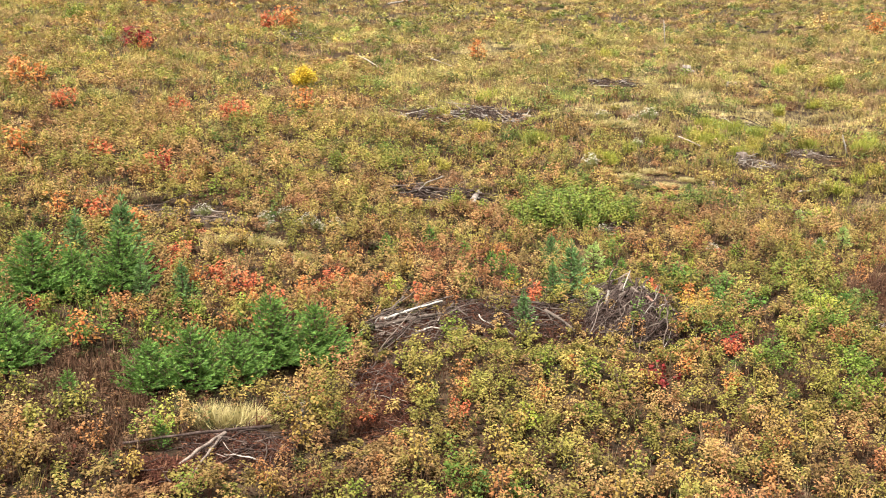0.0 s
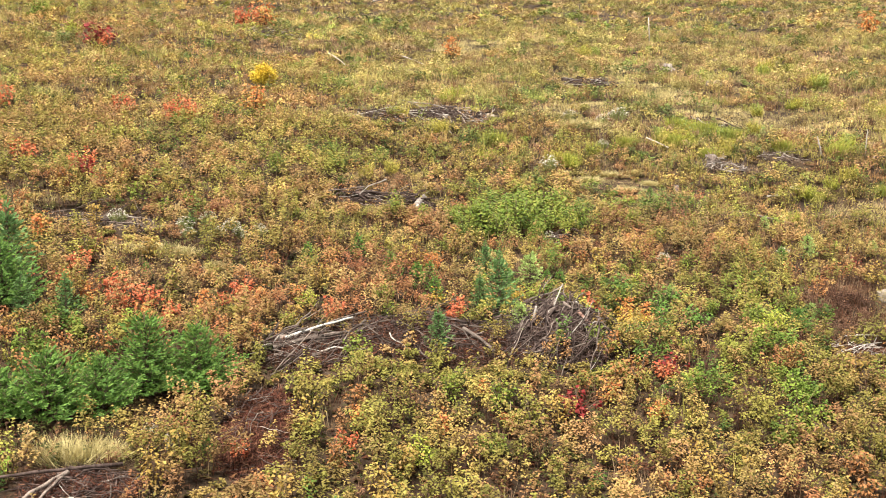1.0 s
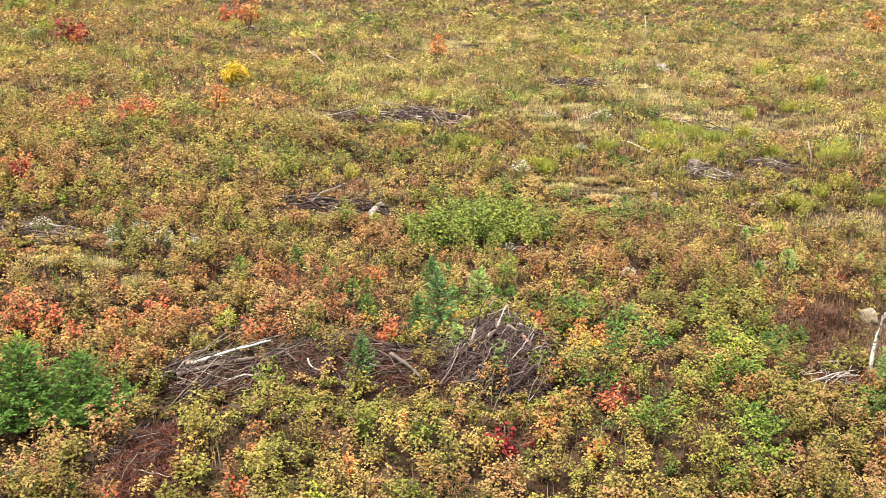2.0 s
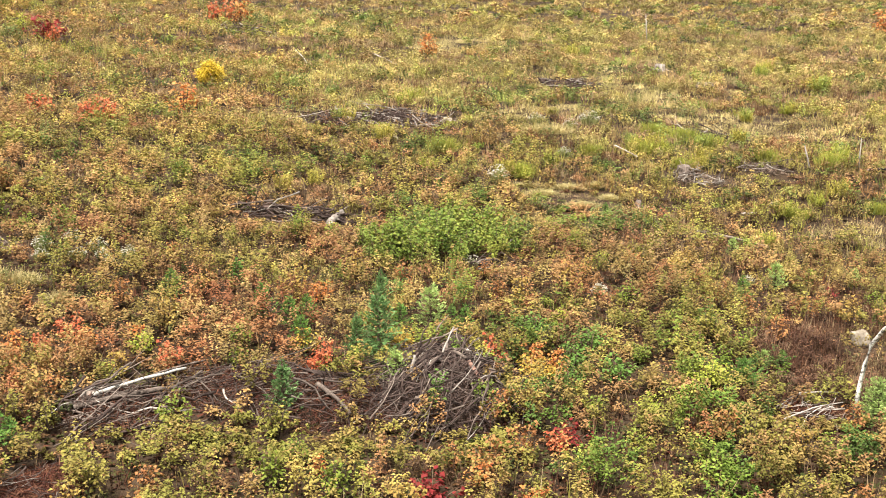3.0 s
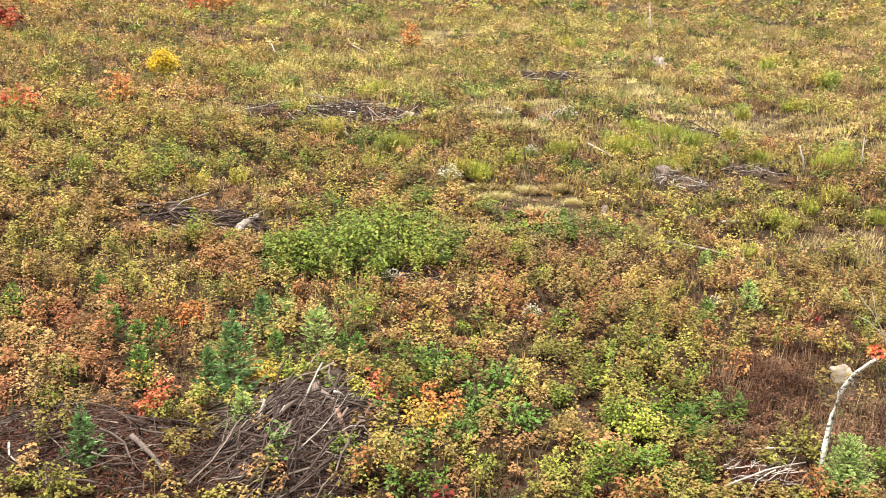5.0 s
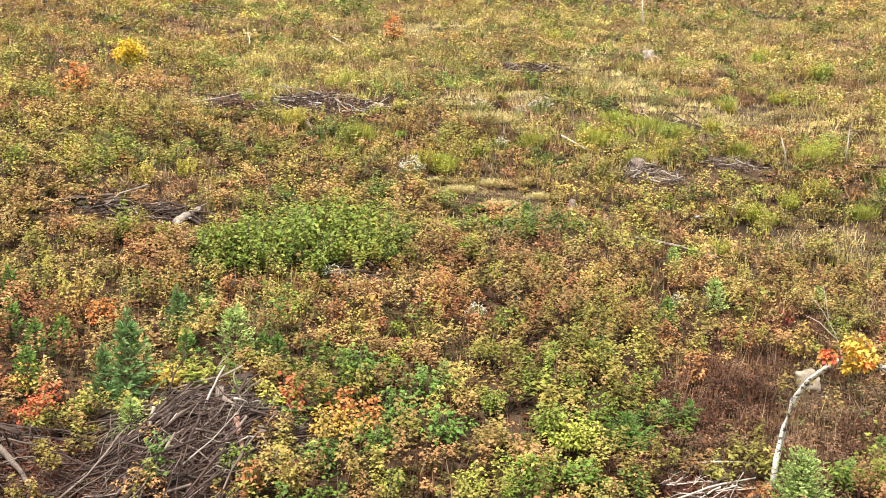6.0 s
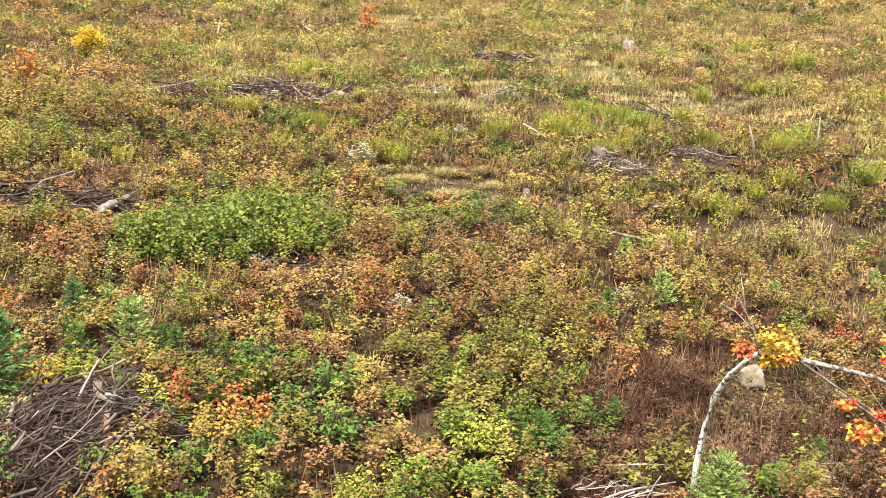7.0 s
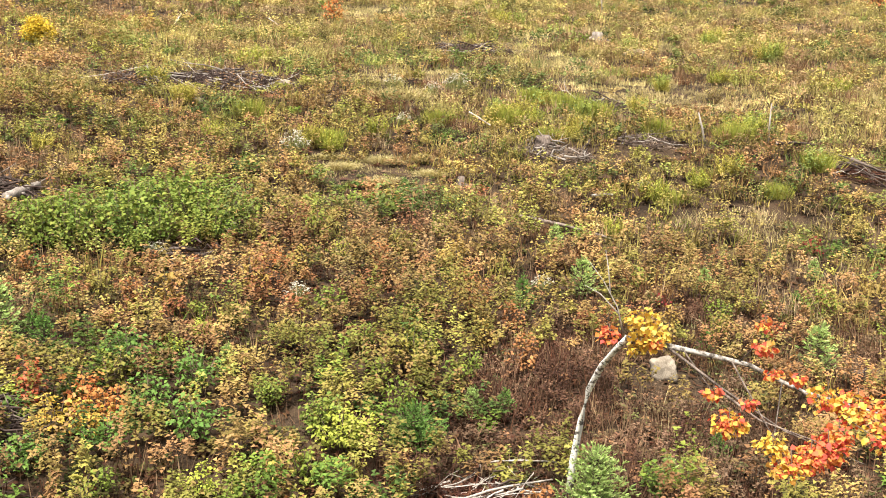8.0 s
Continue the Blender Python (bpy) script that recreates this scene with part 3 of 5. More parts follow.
def build_heaps():
    brush_heap(6.2, 33.9, 1.75, 2.3, 0.7, 300, 54, 30, (0.6, 2.3), "wide heap of grey weathered branches in the clearing", 1, (0.6, 2.2), 0.68, grain=14000, sprawl=1.12)
    brush_heap(2.4, 32.6, 2.9, 1.6, 0.5, 115, 20, 50, (0.5, 2.0), "long low windrow of grey cut branches", 2, (0.6, 1.8), 0.72, DEADTWIG + DEADNEEDLE, grain=14000)
    brush_heap(-1.0, 31.4, 1.5, 1.3, 0.33, 90, 40, 26, (1.0, 2.6), "heap of grey branches around a white log", 3, (0.9, 2.4), 0.35, DEADTWIG + DEADNEEDLE, grain=6000)
    brush_heap(-1.6, 26.5, 0.95, 2.7, 0.45, 60, 60, 60, (0.4, 1.2), "spread of red-brown dead conifer boughs", 4, (0.4, 1.0), 0.8, DEADNEEDLE, 11000)
    brush_heap(-4.6, 23.1, 1.3, 0.9, 0.32, 24, 25, 30, (0.6, 1.7), "heap of dark brown branches and broken wood", 5, (0.8, 2.0), 0.85, DEADNEEDLE + DEADTWIG, 5500, 0.02, 0.85)
    brush_heap(-6.0, 21.8, 0.9, 0.55, 0.18, 10, 25, 40, (0.4, 1.0), "spread of red-brown dead boughs", 18, (0.5, 1.0), 0.9, DEADNEEDLE, 4500, 0.0, 0.85)
    brush_heap(-0.3, 64.8, 2.2, 1.3, 0.36, 55, 20, 60, (1.5, 3.5), "low grey brush pile far up the clearing", 6, (1.08, 2.40), 0.75, grain=3168, litter=DEADTWIG, pale=0.28, coarse=0.22)
    brush_heap(3.3, 65.9, 2.6, 1.5, 0.42, 95, 10, 60, (1.5, 3.5), "low grey brush pile far up the clearing", 7, (1.08, 2.40), 0.75, grain=3872, litter=DEADTWIG, pale=0.28, coarse=0.22)
    brush_heap(12.6, 80.9, 2.6, 1.4, 0.32, 30, 0, 35, (1.5, 3.5), "distant flat pile of brown branches", 8, (1.50, 3.00), 0.75, grain=2640, litter=DEADTWIG, pale=0.28, coarse=0.22)
    brush_heap(-13.2, 101.5, 2.6, 1.6, 0.7, 40, 0, 35, (1.5, 4.0), "distant flat pile of brown branches", 9, (1.50, 3.00), 0.75, grain=2640, litter=DEADTWIG, pale=0.28, coarse=0.22)
    brush_heap(0.2, 48.6, 2.6, 0.8, 0.4, 60, 8, 22, (0.8, 2.6), "dark low pile of logs and branches", 10, (1.2, 3.5), 0.7, grain=1800)
    brush_heap(17.0, 58.6, 1.5, 1.0, 0.32, 34, 20, 70, (0.5, 1.3), "small pile of grey roots and branches", 11, (1.2, 3.0), 0.15, litter=DRYTWIG, grain=2200, pale=0.3)
    brush_heap(20.6, 59.8, 1.4, 1.0, 0.22, 30, 10, 40, (0.8, 2.2), "flat scatter of purple-grey branches", 12, (0.9, 1.8), 0.5, litter=DEADTWIG + DRYTWIG, grain=1600, pale=0.25, coarse=0.2)
    brush_heap(19.0, 67.0, 2.1, 1.8, 0.28, 28, 120, 30, (1.2, 3.0), "flat scatter of purple-grey branches", 13, (1.20, 2.40), 0.75, grain=3168, litter=DEADTWIG, pale=0.28, coarse=0.22)
    brush_heap(27.9, 58.7, 1.6, 0.9, 0.5, 40, 160, 30, (0.8, 2.4), "red-brown pile of dead conifer boughs", 14, (1.2, 2.6), 0.5, DEADNEEDLE, 3000)
    brush_heap(15.4, 34.6, 1.2, 0.75, 0.34, 40, 40, 30, (0.5, 1.5), "pale birch branches lying on brown litter", 15, (0.6, 1.5), 0.15, DEADNEEDLE, 2600, 0.7)
    brush_heap(7.2, 44.6, 1.0, 0.5, 0.3, 22, 10, 40, (0.5, 1.5), "grey branches under the green bush", 16, (1.0, 2.5), 0.4, grain=900)
    brush_heap(-9.8, 41.6, 2.3, 0.8, 0.1, 26, 8, 30, (0.8, 2.2), "grey branches strewn on bare pale ground", 17, (1.0, 2.4), 0.3, litter=DRYTWIG, grain=2600)


build_heaps()


# ---- logs, stumps, snags and stones ----
def log(name, a, b, radius, material, label, category="log", seed=0):
    """A straight-grown log with a slight bow, two broken branch stubs and pale cut ends, from a to b in the world."""
    a, b = Vector(a), Vector(b)
    ob = new(name)
    ob.empty_display_size = 0.2
    ob.location = a
    tagged(ob, label, category)
    r = random.Random(seed + 5)
    d = b - a
    bow = Vector((r.uniform(-0.03, 0.03), r.uniform(-0.03, 0.03), 0.02)) * min(d.length, 2.5)
    pts, radii = [], []
    for k in range(9):
        f = k / 8
        kink = Vector((r.uniform(-1, 1), r.uniform(-1, 1), r.uniform(-1, 1))) * min(radius, 0.05) * (0.28 if 0 < k < 8 else 0.0)
        pts.append(d * f + bow * math.sin(math.pi * f) + kink)
        radii.append(radius * (1 - 0.34 * f) * r.uniform(0.92, 1.06))
    part("bark", mesh_from(rod(pts, radii, 9, 0.3 if radius < 0.1 else 0.1, seed), "bark", material), ob)
    for f in (0.35, 0.7):
        out = d.cross(Vector((r.uniform(-1, 1), r.uniform(-1, 1), 1.5))).normalized()
        p = d * f
        part("stub", mesh_from(rod([p, p + out * radius * 1.6 + Vector((0, 0, radius * 0.6))], [radius * 0.3, radius * 0.2], 6, 0.2, seed), "stub", material), ob)
    e = d.normalized()
    part("cut_end", mesh_from(rod([-e * 0.004, e * 0.02], [radius * 0.86, radius * 0.86], 9), "cut_end", PALEWOOD), ob, "pale sawn end")
    return ob


def ground_log(name, x0, y0, x1, y1, radius, material, label, lift=0.0, seed=0):
    return log(name, (x0, y0, gz(x0, y0) + radius * 0.7 + lift), (x1, y1, gz(x1, y1) + radius * 0.7 + lift), radius, material, label, "log", seed)


def stump(x, y, radius, high, label, seed, material=None):
    """A sawn stump with flared roots and an uneven top."""
    material = material or DEADWOOD
    ob = thing("stump", x, y, label, "stump", "stumps on the clearing")
    r = random.Random(seed)
    part("trunk", mesh_from(rod([(0, 0, -0.15), (0, 0, 0.05), (0.01, 0, high * 0.5), (0.02, 0.01, high)], [radius * 1.5, radius * 1.25, radius, radius * 0.93], 11, 0.22, seed), "trunk", material), ob)
    part("cut_face", mesh_from(rod([(0.02, 0.01, high - 0.02), (0.02, 0.01, high + 0.008)], [radius * 0.82, radius * 0.8], 11, 0.1, seed), "cut_face", material), ob, "weathered sawn face")
    for k in range(4):
        w = k * 1.57 + r.uniform(-0.4, 0.4)
        c, s = math.cos(w), math.sin(w)
        part("root", mesh_from(rod([(c * radius * 0.6, s * radius * 0.6, high * 0.35), (c * radius * 1.5, s * radius * 1.5, 0.06), (c * radius * 2.5, s * radius * 2.5, -0.08)], [radius * 0.42, radius * 0.3, radius * 0.12], 6, 0.2, k), "root", material), ob)
    return ob


def snag(x, y, high, radius, lean_x, lean_y, label, seed):
    """A thin bare dead stem, still standing, with short broken twigs."""
    ob = thing("dead_stem", x, y, label, "dead stem", "dead stems on the clearing")
    part("trunk", mesh_from(rod([(0, 0, -0.2), (lean_x * 0.45, lean_y * 0.5, high * 0.5), (lean_x, lean_y, high)], [radius, radius * 0.8, radius * 0.45], 7, 0.2, seed), "trunk", PALEWOOD), ob)
    r = random.Random(seed)
    for k in range(3):
        f = r.uniform(0.4, 0.9)
        w = r.uniform(0, 6.28)
        p = Vector((lean_x * f, lean_y * f, high * f))
        part("twig", mesh_from(rod([p, p + Vector((math.cos(w), math.sin(w), 0.7)) * high * 0.09], [radius * 0.35, radius * 0.15], 4), "twig", PALEWOOD), ob)


def boulder(x, y, sx, sy, sz, seed, label):
    """A weathered fieldstone with worn, uneven faces, half sunk in the ground."""
    bm = bmesh.new()
    bmesh.ops.create_icosphere(bm, subdivisions=4, radius=1.0)
    for v in bm.verts:
        n = v.co.normalized()
        f = 1 + 0.28 * noise.noise(n * 1.3 + Vector((seed, 0, 0))) + 0.1 * noise.noise(n * 3.5 + Vector((0, seed, 0))) + 0.03 * noise.noise(n * 9)
        q = Vector((math.copysign(abs(n.x) ** 0.8, n.x), math.copysign(abs(n.y) ** 0.8, n.y), math.copysign(abs(n.z) ** 0.75, n.z))) * f
        v.co = Vector((q.x * sx, q.y * sy, q.z * sz + sz * 0.7))
    for f in bm.faces:
        f.smooth = True
    ob = new("boulder", mesh_from(bm, "boulder", STONE))
    ob.location = (x, y, gz(x, y))
    tagged(ob, label, "boulder", "stones on the clearing")


def build_wood_and_stone():
    log("white_log", (-1.75, 31.42, 4.38), (-0.02, 32.8, 4.62), 0.045, WHITEWOOD, "bleached white birch log on grey branches", seed=1)
    log("grey_log", (-2.0, 30.9, 4.25), (0.0, 32.0, 4.42), 0.06, DEADWOOD, "grey weathered log on the brush pile", seed=2)
    log("thin_grey_log", (-1.3, 31.75, 4.42), (0.35, 33.2, 4.7), 0.03, DEADWOOD, "thin grey pole on the brush pile", seed=3)
    ground_log("broken_log", -4.0, 23.85, -7.0, 22.35, 0.042, DARKWOOD, "long broken brown log among dead boughs", 0.26, 4)
    log("split_root", (-4.95, 23.3, gz(-4.95, 23.3) + 0.36), (-5.7, 22.0, gz(-5.7, 22.0) + 0.12), 0.048, DEADWOOD, "pale forked root lying over the dead boughs", seed=5)
    log("split_root", (-5.0, 23.2, gz(-5.0, 23.2) + 0.34), (-5.35, 21.5, gz(-5.35, 21.5) + 0.1), 0.034, DEADWOOD, "pale forked root lying over the dead boughs", seed=25)
    stump(-3.5, 25.5, 0.11, 0.3, "small grey rotten stump among dry stalks", 9, DRIFTWOOD)
    log("pale_log_chunk", (1.35, 47.6, gz(1.35, 47.6) + 0.16), (1.62, 49.1, gz(1.62, 49.1) + 0.32), 0.15, DRIFTWOOD, "short grey log chunk lying on the dark log pile", seed=6)
    ground_log("dark_log", -1.4, 48.8, 1.2, 49.1, 0.12, DARKWOOD, "long dark log lying across the pile", 0.1, 7)
    ground_log("fallen_birch_log", 14.3, 33.7, 16.2, 35.2, 0.022, PALEWOOD, "thin fallen birch pole on brown litter", 0.25, 8)
    ground_log("fallen_birch_pole", 15.2, 35.6, 16.3, 35.7, 0.018, PALEWOOD, "thin fallen birch pole on brown litter", 0.3, 9)
    ground_log("long_fallen_pole", 15.6, 51.3, 18.4, 50.7, 0.06, DEADWOOD, "long grey fallen pole in dry grass", 0.15, 10)
    ground_log("grey_log", 17.9, 53.7, 18.6, 54.0, 0.06, PALEWOOD, "short bleached log between the shrubs", 0.3, 11)
    ground_log("leaning_pole", 24.8, 58.6, 26.6, 59.9, 0.07, DARKWOOD, "dark fallen log among green shrubs", 0.45, 12)
    ground_log("fallen_pole", -1.4, 90.5, 1.1, 83.8, 0.04, PALEWOOD, "thin pale pole fallen in the grass", 0.4, 13)
    ground_log("fallen_pole", -7.0, 90.0, -4.9, 82.0, 0.04, PALEWOOD, "thin pale pole fallen in the grass", 0.5, 14)
    ground_log("fallen_tree", -7.1, 143.6, -2.1, 155.5, 0.14, PALEWOOD, "long pale trunk fallen far up the slope", 0.6, 15)
    ground_log("fallen_pole", 13.5, 61.7, 14.4, 60.1, 0.032, PALEWOOD, "thin pale pole fallen in the grass", 0.5, 16)
    ground_log("fallen_pole", 20.2, 46.4, 22.6, 45.8, 0.03, DARKWOOD, "dark pole lying in dry grass", 0.2, 17)
    ground_log("fallen_pole", 6.3, 44.3, 7.5, 44.8, 0.045, DEADWOOD, "grey pole under the green bush", 0.2, 18)
    stump(6.25, 36.35, 0.22, 0.55, "dark weathered stump behind the branch heap", 1, DARKWOOD)
    stump(6.0, 35.5, 0.08, 0.6, "slim grey broken stub behind the branch heap", 6, DEADWOOD)
    log("red_barked_log", (6.65, 34.3, gz(6.65, 34.3) + 0.62), (7.35, 32.3, gz(7.35, 32.3) + 0.12), 0.055, REDBARK, "peeling red-brown log resting on the branch heap", seed=21)
    log("split_log", (3.15, 32.4, gz(3.15, 32.4) + 0.5), (4.1, 31.65, gz(4.1, 31.65) + 0.2), 0.055, DEADWOOD, "grey rotten log on the windrow", seed=22)
    log("leaning_pole", (5.9, 34.7, gz(5.9, 34.7) + 0.35), (6.25, 35.1, gz(6.25, 35.1) + 1.2), 0.026, PALEWOOD, "pale crooked pole standing out of the branch heap", seed=23)
    log("wood_chunk", (5.25, 33.7, gz(5.25, 33.7) + 0.4), (5.33, 33.75, gz(5.33, 33.75) + 0.85), 0.05, PALEWOOD, "pale splintered wood chunk on the branch heap", seed=24)
    stump(23.5, 42.7, 0.24, 0.16, "grey weathered stump with spreading roots", 2)
    stump(13.6, 54.2, 0.16, 0.35, "weathered stump in pale grass", 3)
    stump(16.4, 59.0, 0.3, 0.55, "grey rotten stump on bare ground", 4)
    stump(-1.9, 31.6, 0.17, 0.32, "grey splintered stump beside the brush", 5, DEADWOOD)
    snag(22.4, 59.4, 1.2, 0.055, -0.3, 0.1, "leaning bleached dead stem", 1)
    snag(24.7, 59.6, 1.7, 0.04, 0.05, 0.0, "thin upright dead stem", 2)
    snag(21.8, 107.2, 2.6, 0.06, -0.2, 0, "tall thin dead stem far up the slope", 3)
    stump(20.4, 91.2, 0.36, 0.55, "grey broken stump far up the slope", 8, DRIFTWOOD)
    CLEAR.append((20.4, 90.0, 2.0))
    CLEAR.append((18.7, 41.1, 1.1))
    boulder(18.7, 41.2, 0.28, 0.23, 0.28, 3.0, "pale rounded boulder in brown ferns")
    boulder(22.0, 82.2, 0.6, 0.5, 0.28, 5.0, "pale boulder in dry grass")
    boulder(2.6, 61.4, 0.25, 0.2, 0.14, 7.0, "pale stone between the shrubs")
    boulder(5.1, 66.2, 0.26, 0.2, 0.16, 9.0, "pale stone beside the brush pile")


build_wood_and_stone()


# ---- clumps of white asters ----
def build_asters():
    r = np.random.default_rng(31)
    n = 110
    w, q = r.uniform(0, 2 * math.pi, n), np.sqrt(r.random(n))
    at = np.c_[0.45 * q * np.cos(w), 0.35 * q * np.sin(w), 0.55 * (1.1 - 0.5 * q ** 2) * r.uniform(0.75, 1.1, n)]
    k = np.repeat(np.arange(n), 3)
    turn = r.uniform(0, 6.28, len(k))
    v, f, t = blades(at[k], np.c_[np.cos(turn), np.sin(turn), r.normal(0.1, 0.2, len(k))], np.c_[-np.sin(turn), np.cos(turn), r.normal(0, 0.2, len(k))], np.full(len(k), 0.045), np.full(len(k), 0.032), np.tile((0.5, 0.48, 0.4), (len(k), 1)))
    heads = mesh_of("blossom", v, f, LEAF, t)
    k = np.repeat(np.arange(n), 2)
    v, f, t = blades(at[k] * [0.5, 0.5, 0], at[k] * [0.5, 0.5, 1], r.normal(0, 1, (len(k), 3)) * [1, 1, 0.01], np.linalg.norm(at[k] * [0.5, 0.5, 1], axis=1), np.full(len(k), 0.02), np.tile((0.24, 0.26, 0.10), (len(k), 1)))
    stems = mesh_of("stems", v, f, BLADE, t)
    PLACES = [(7.7, 55.9, 1.5), (10.7, 42.0, 0.8), (16.2, 45.4, 0.7), (-4.2, 41.6, 0.8), (-4.9, 41.2, 0.7), (11.0, 60.7, 0.9), (9.9, 66.8, 1.1), (11.7, 66.0, 1.0), (8.0, 46.6, 0.7), (6.6, 44.5, 0.8), (-9.4, 41.6, 0.9), (-6.3, 42.5, 0.8), (-5.3, 41.9, 0.8), (-5.6, 41.0, 0.7), (-6.9, 41.5, 0.9), (-6.6, 40.6, 0.7), (-4.6, 40.9, 0.6), (12.7, 66.7, 1.4), (19.8, 55.5, 0.7), (-4.0, 25.9, 0.5)]
    for x, y, size in PLACES:
        ob = thing("aster_clump", x, y, "clump of small white asters in seed", "flowers", "aster clumps", turn=(x * 57) % 360, size=size, clear=0.65 * size)
        tagged(part("blossom", heads, ob, "white flower heads"), kind="stuff")
        tagged(part("stem", stems, ob), kind="stuff")


build_asters()


# ---- pale grass tussocks ----
def build_tussocks():
    r = np.random.default_rng(77)
    n = 1500
    off = r.normal(0, 0.24, (n, 2)) * [1.35, 0.8]
    along = np.c_[off * 1.5 + r.normal(0, 0.35, (n, 2)), np.full(n, 0.8)]
    tone = np.array([(0.44, 0.375, 0.17), (0.5, 0.43, 0.22), (0.38, 0.325, 0.14)])
    v, f, t = blades(np.c_[off, np.full(n, -0.03)], along, np.c_[r.normal(0, 1, (n, 2)), np.zeros(n)], r.uniform(0.25, 0.55, n), np.full(n, 0.009), tone[r.integers(0, 3, n)] * r.uniform(0.8, 1.15, (n, 1)), 0.5, 0.1)
    me = mesh_of("grass_tussock", v, f, BLADE, t)
    for x, y, size in ((-5.3, 24.5, 1.35), (-6.6, 38.7, 1.0), (-7.5, 38.6, 1.0), (-5.0, 38.0, 0.8), (10.2, 65.2, 1.8), (9.6, 54.7, 0.9), (11.2, 53.4, 0.8), (10.7, 56.0, 1.0), (12.5, 54.9, 0.8), (8.8, 56.0, 0.7), (12.0, 56.6, 0.8), (-4.6, 24.7, 0.8)):
        ob = new("grass_tussock", me)
        ob.matrix_world = pose(x, y, gz(x, y), 0, 0, (x * 83) % 360 if size < 1.1 else 0) @ Matrix.Diagonal((size * 1.15, size * 1.3, size * 0.75, 1) if y > 50 else (size, size, size * 0.85, 1))
        CLEAR.append((x, y, 0.5 * size))
        tagged(ob, "pale straw-yellow grass tussock on the clearing", "grass tussock", "grass tussocks")
    n = 700
    off = r.normal(0, 0.2, (n, 2))
    along = np.c_[off * 0.9 + r.normal(0, 0.14, (n, 2)), np.full(n, 1.0)]
    tone = np.array([(0.26, 0.29, 0.05), (0.33, 0.34, 0.06), (0.20, 0.25, 0.045), (0.36, 0.33, 0.09)])
    v, f, t = blades(np.c_[off, np.full(n, -0.03)], along, np.c_[r.normal(0, 1, (n, 2)), np.zeros(n)], r.uniform(0.4, 0.85, n), np.full(n, 0.02), tone[r.integers(0, 4, n)] * r.uniform(0.8, 1.15, (n, 1)), 0.5, 0.1)
    me = mesh_of("sedge_tuft", v, f, BLADE, t)
    for x, y, size in ((8.6, 57.3, 1.5), (17.5, 65.4, 2.0), (14.8, 62.1, 1.7), (18.6, 63.8, 1.8), (16.0, 66.1, 1.6), (5.1, 60.0, 1.6), (12.3, 61.4, 1.3), (20.8, 61.2, 1.4), (23.5, 60.1, 1.5), (16.6, 60.3, 1.3), (26.1, 58.0, 1.5), (20.5, 54.5, 1.1), (24.2, 55.5, 1.2)):
        ob = new("sedge_tuft", me)
        ob.matrix_world = pose(x, y, gz(x, y), 0, 0, (x * 83) % 360) @ Matrix.Diagonal((size * 0.75, size * 0.75, size * 0.65, 1))
        CLEAR.append((x, y, 0.25 * size))
        tagged(ob, "upright tuft of yellow-green sedge in dry grass", "sedge tuft", "sedge tufts")


build_tussocks()


